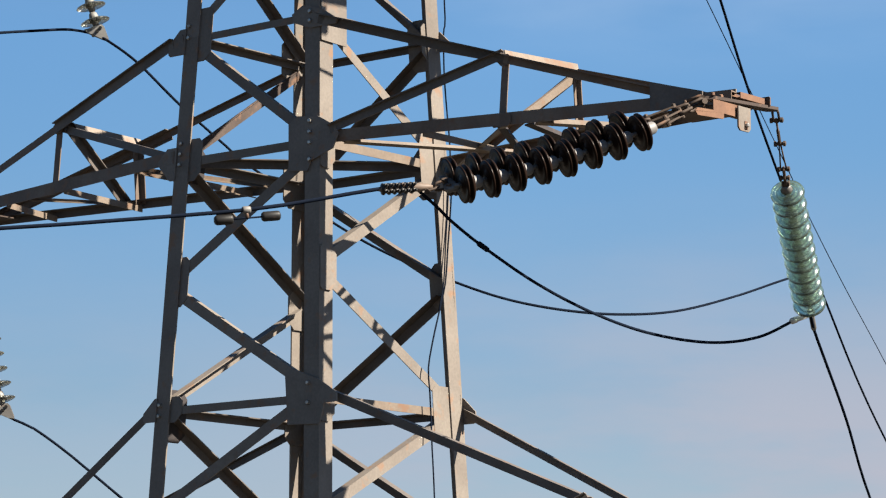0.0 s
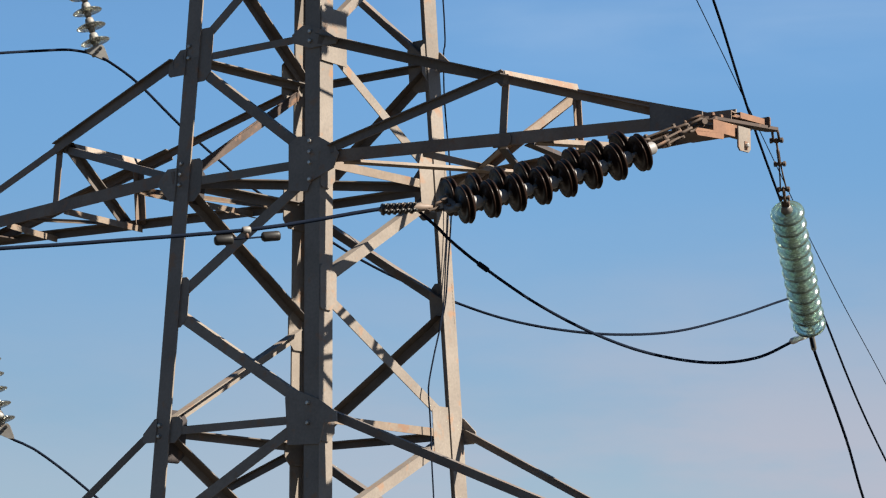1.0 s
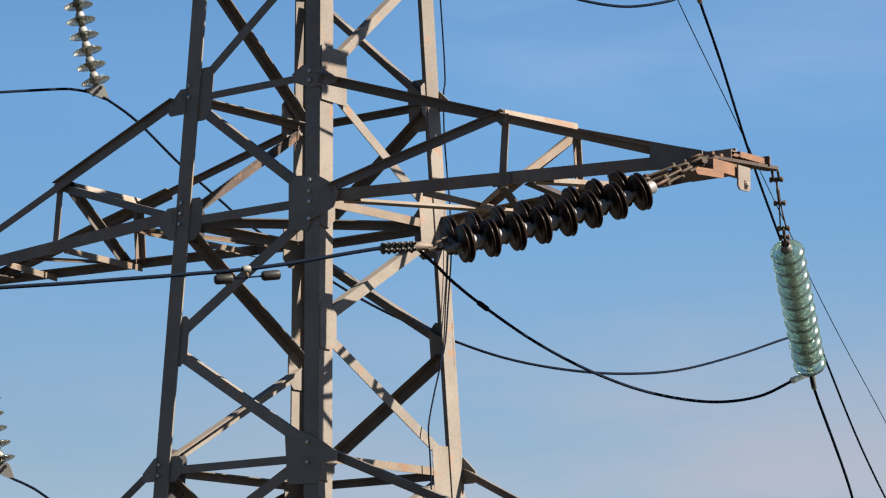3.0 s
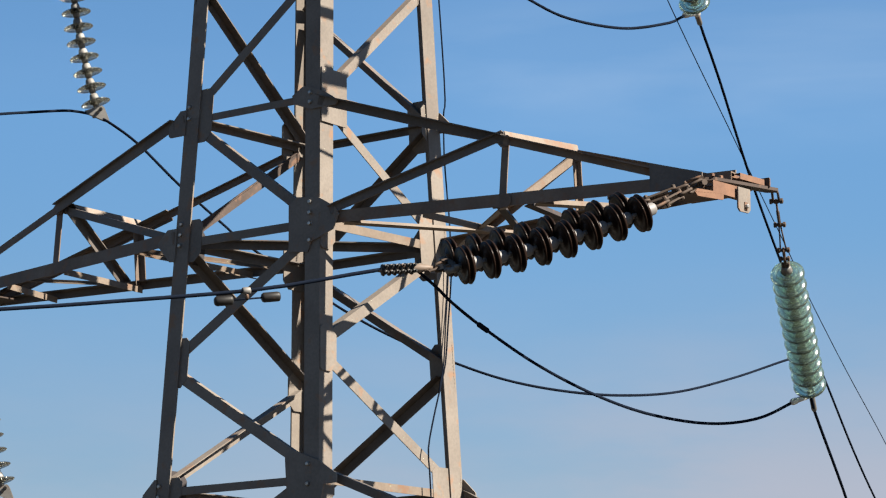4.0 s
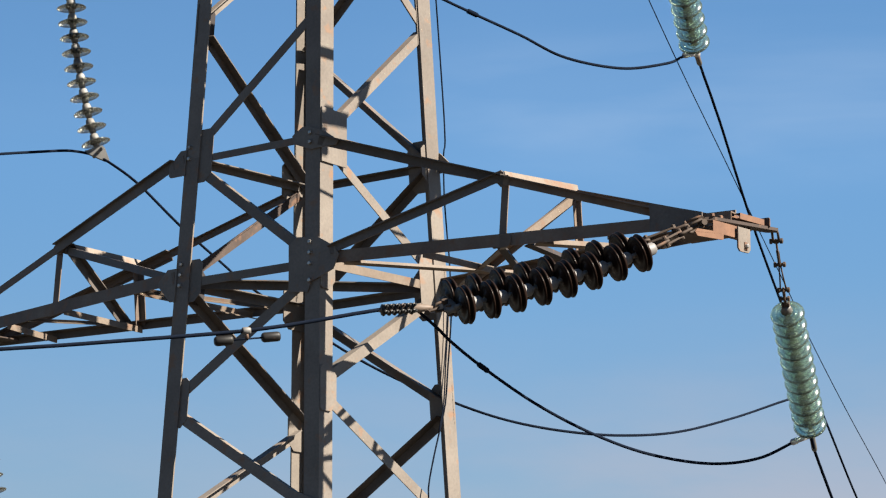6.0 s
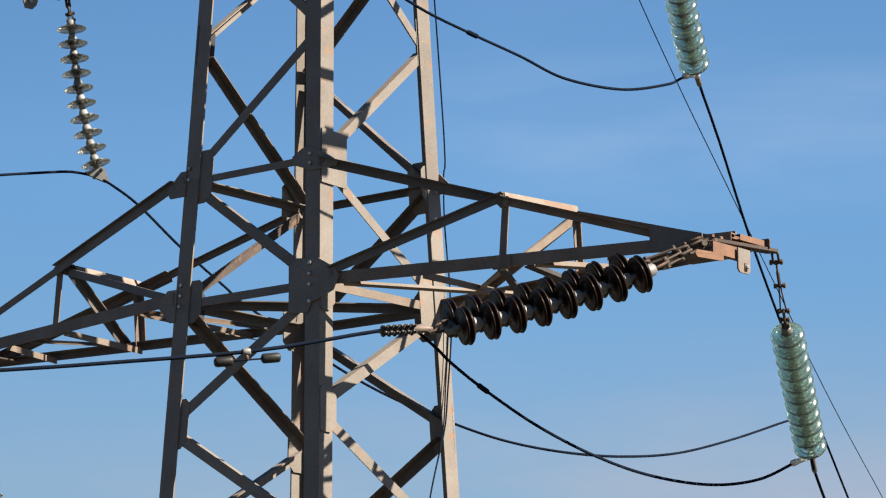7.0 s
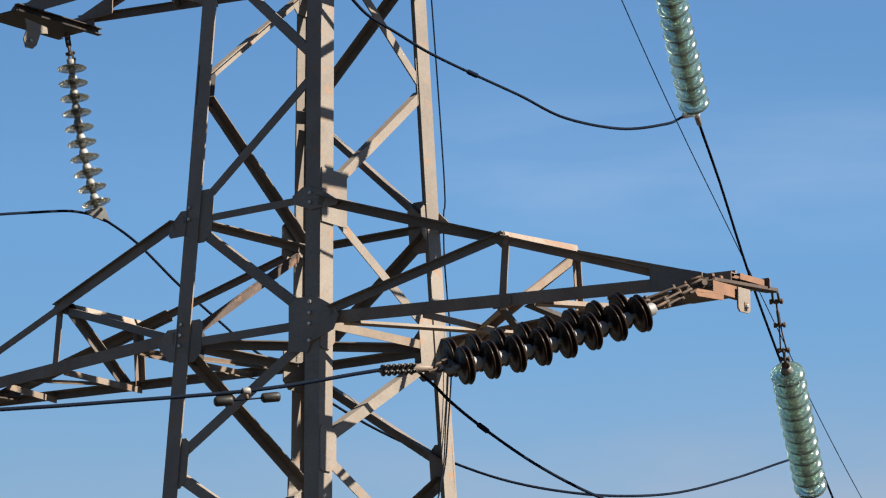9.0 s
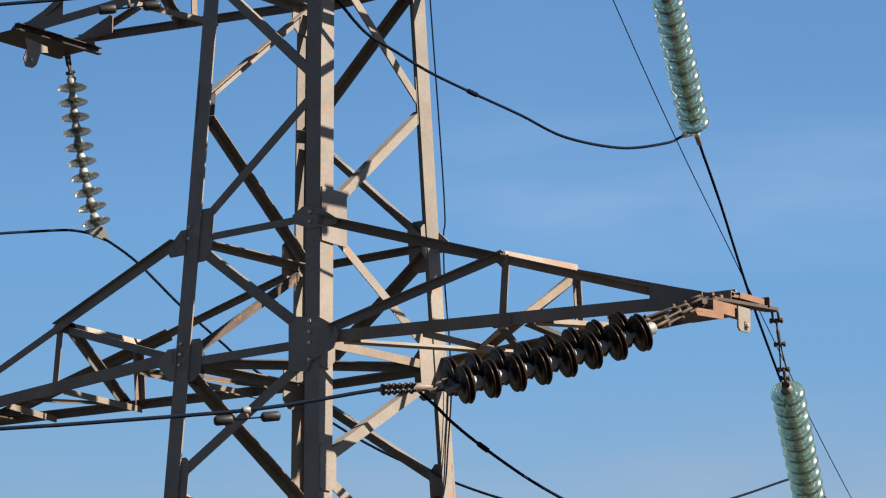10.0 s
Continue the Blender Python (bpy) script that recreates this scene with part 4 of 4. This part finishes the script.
bolted_clamp((-0.19, 22.02, 14.912), (-0.44, 21.945, 14.885), "rusty bolted strain clamp with six dark bolts")
bolted_clamp((-1.04, 22.70, 18.225), (-1.29, 22.62, 18.165), "rusty bolted strain clamp with six dark bolts")


def damper(p, d, label, drop=0.058):
    """A vibration damper: a clamp on the conductor, a messenger cable and two bell weights."""
    c = thing("vibration_damper", along(p, d), label, "damper", "vibration dampers")
    put("clamp", lathe("clamp", [(0, 0.03), (0.022, 0.03), (0.027, 0.02), (0.027, -0.02), (0.022, -0.03), (0, -0.03)], PALECAP, 12), c)
    down = (c.matrix_basis.to_3x3().inverted() @ Vector((0, 0, -1)))
    down.z = 0
    down = down.normalized() * drop
    put("hanger", tube("hanger", [Vector((0, 0, 0)), down * 0.5, down], 0.014, ZINC), c)
    put("messenger", tube("messenger", [down + Vector((0, 0, -0.16)), down, down + Vector((0, 0, 0.16))], 0.007, WIRE), c)
    bell = [(0, 0.068), (0.024, 0.068), (0.033, 0.062), (0.036, 0.048), (0.036, -0.05), (0.029, -0.062), (0.022, -0.067), (0, -0.067)]
    for k in (-1, 1):
        put("weight", lathe("weight", bell, BLACK, 16), c, Matrix.Translation(down + Vector((0, 0, 0.172 * k))))
    return c


damper((-1.390, 21.65, 14.685), Vector(L_MID[4]) - Vector(L_MID[3]), "black two-weight vibration damper clamped under a conductor")
damper((-2.366, 22.295, 17.958), Vector(L_UP[3]) - Vector(L_UP[2]), "black two-weight vibration damper clamped under a conductor", 0.110)

# ---- suspension strings on the far side, with their jumpers
def hanging(hang, clamp, count, drop, bow=0.040):
    """A string that the jumper pulls aside, so that it bows towards its lower end."""
    hang, clamp = Vector(hang), Vector(clamp)
    top = hang + (clamp - hang).normalized() * drop
    chain(hang, top, (0.14, 0.12, -0.10), "dark shackle and eye between beam and string", 0.014)
    foot = clamp + Vector((0.0, 0, 0.03))

    def on_bow(k):
        return top.lerp(foot, k) - Vector((bow * 4 * k * (1 - k), 0, 0))

    s = thing("insulator_string", Matrix.Translation(top), "pale glass insulator string hanging from the arm", "insulator", "hanging glass strings")
    for i in range(count):
        a, b = on_bow(i / count), on_bow((i + 1) / count)
        disc = put("disc", _shed[PALE_GLASS.name], s, Matrix.Translation(-top) @ along(a, b - a, i * 47))
        put("cap", _cap[PALECAP.name], disc)
    c = thing("suspension_clamp", Matrix.Translation(clamp), "pale grey suspension clamp gripping a jumper cable", "line fitting", "suspension clamps")
    X, Z = Vector((0.93, 0, -0.37)), Vector((0.37, 0, 0.93))
    sec = [(-0.105, -0.03), (-0.09, -0.045), (0.09, -0.05), (0.125, -0.035), (0.12, -0.015), (0.045, 0.065), (0.02, 0.075), (-0.02, 0.05)]
    for y in (-0.030, 0.018):
        put("keeper", mesh_of("keeper", *prism(sec, Vector((0, y, 0)), Vector((0, y + 0.012, 0)), X, Z), PALECAP), c)
    put("saddle", tube("saddle", [X * -0.11 - Z * 0.035, X * 0.0 - Z * 0.028, X * 0.12 - Z * 0.035], 0.019, BLACK), c)
    for a, b in ((0.022, 0.038), (0.008, -0.002), (-0.01, -0.052)):
        put("bolt", lathe("bolt", [(0, 0.02), (0.015, 0.02), (0.017, 0.0), (0, 0)], BLACK, 6, False), c, Matrix.Translation(X * a + Z * b + Vector((0, -0.030, 0))) @ pose(0, 0, 0, 90, 0, 0))
    return c


H_UP, S_UP = Vector((-3.505, 27.89, 19.10)), Vector((-3.175, 27.85, 17.400))
H_LOW, S_LOW = local(-4.398, 0.160, 15.642), Vector((-4.060, 28.53, 13.985))
hanging(H_UP, S_UP, 10, 0.235)
hanging(H_LOW, S_LOW, 10, 0.235)
wire("jumper", [(-8.5, 24.6, 16.2), (-6.0, 25.7, 16.75), (-4.26, 26.7, 17.09), (-3.949, 27.0, 17.193), (-3.687, 27.3, 17.28), (-3.471, 27.6, 17.362), (-3.376, 27.75, 17.392), (-3.262, 27.84, 17.390), (-3.175, 27.85, 17.366), (-3.063, 27.8, 17.299), (-2.774, 27.6, 17.054), (-2.364, 27.4, 16.62),
                (-1.95, 27.5, 16.26), (-1.76, 27.6, 16.11), (-0.99, 27.8, 15.61), (-0.48, 27.8, 15.32), (0.11, 27.8, 15.07), (0.59, 27.8, 14.91), (1.11, 28.0, 14.84),
                (1.65, 28.5, 14.87), (2.25, 29.5, 15.04), (2.89, 30.5, 15.32), (3.51, 31.5, 15.64), (4.02, 33.4, 16.0)], 0.0125, "long dark jumper cable passing behind the tower", "wire", "jumpers")
wire("jumper", [(-9.0, 26.6, 13.2), (-6.5, 27.6, 13.75), (-4.6, 28.4, 13.99), (-4.06, 28.53, 13.955), (-3.96, 28.57, 13.90), (-3.78, 28.6, 13.82), (-3.51, 28.6, 13.63), (-3.25, 28.6, 13.42), (-2.96, 28.6, 13.18), (-2.51, 28.6, 12.82), (-1.0, 28.6, 12.0), (0.8, 28.3, 11.6)], 0.0125,
     "long dark jumper cable passing behind the tower", "wire", "jumpers")
wire("down_lead", [(-0.20, 26.0, 20.2), (-0.12, 26.0, 19.16), (0.01, 26.1, 17.30), (0.005, 26.1, 16.98), (0.01, 26.1, 16.63), (0.034, 26.1, 16.29), (0.055, 25.88, 16.0), (0.07, 25.78, 15.59), (0.06, 25.75, 15.34), (0.04, 25.7, 15.05),
                   (0.02, 25.64, 14.75), (-0.03, 25.56, 14.5), (-0.08, 25.48, 14.26), (-0.12, 25.41, 14.01), (-0.11, 25.40, 13.83), (-0.10, 25.41, 13.64), (-0.09, 25.39, 13.36), (-0.07, 25.38, 12.94), (-0.02, 25.36, 11.5), (0.02, 25.3, 9.0), (0.2, 25.2, 0.0)], 0.007,
     "thin loose cable running down beside a leg", "wire")
wire("down_lead", [(0.048, 25.74, 15.62), (0.036, 25.72, 15.34), (0.020, 25.68, 15.05), (0.006, 25.63, 14.75), (-0.034, 25.555, 14.5)], 0.006, "second strand of a thin loose cable beside a leg", "wire")
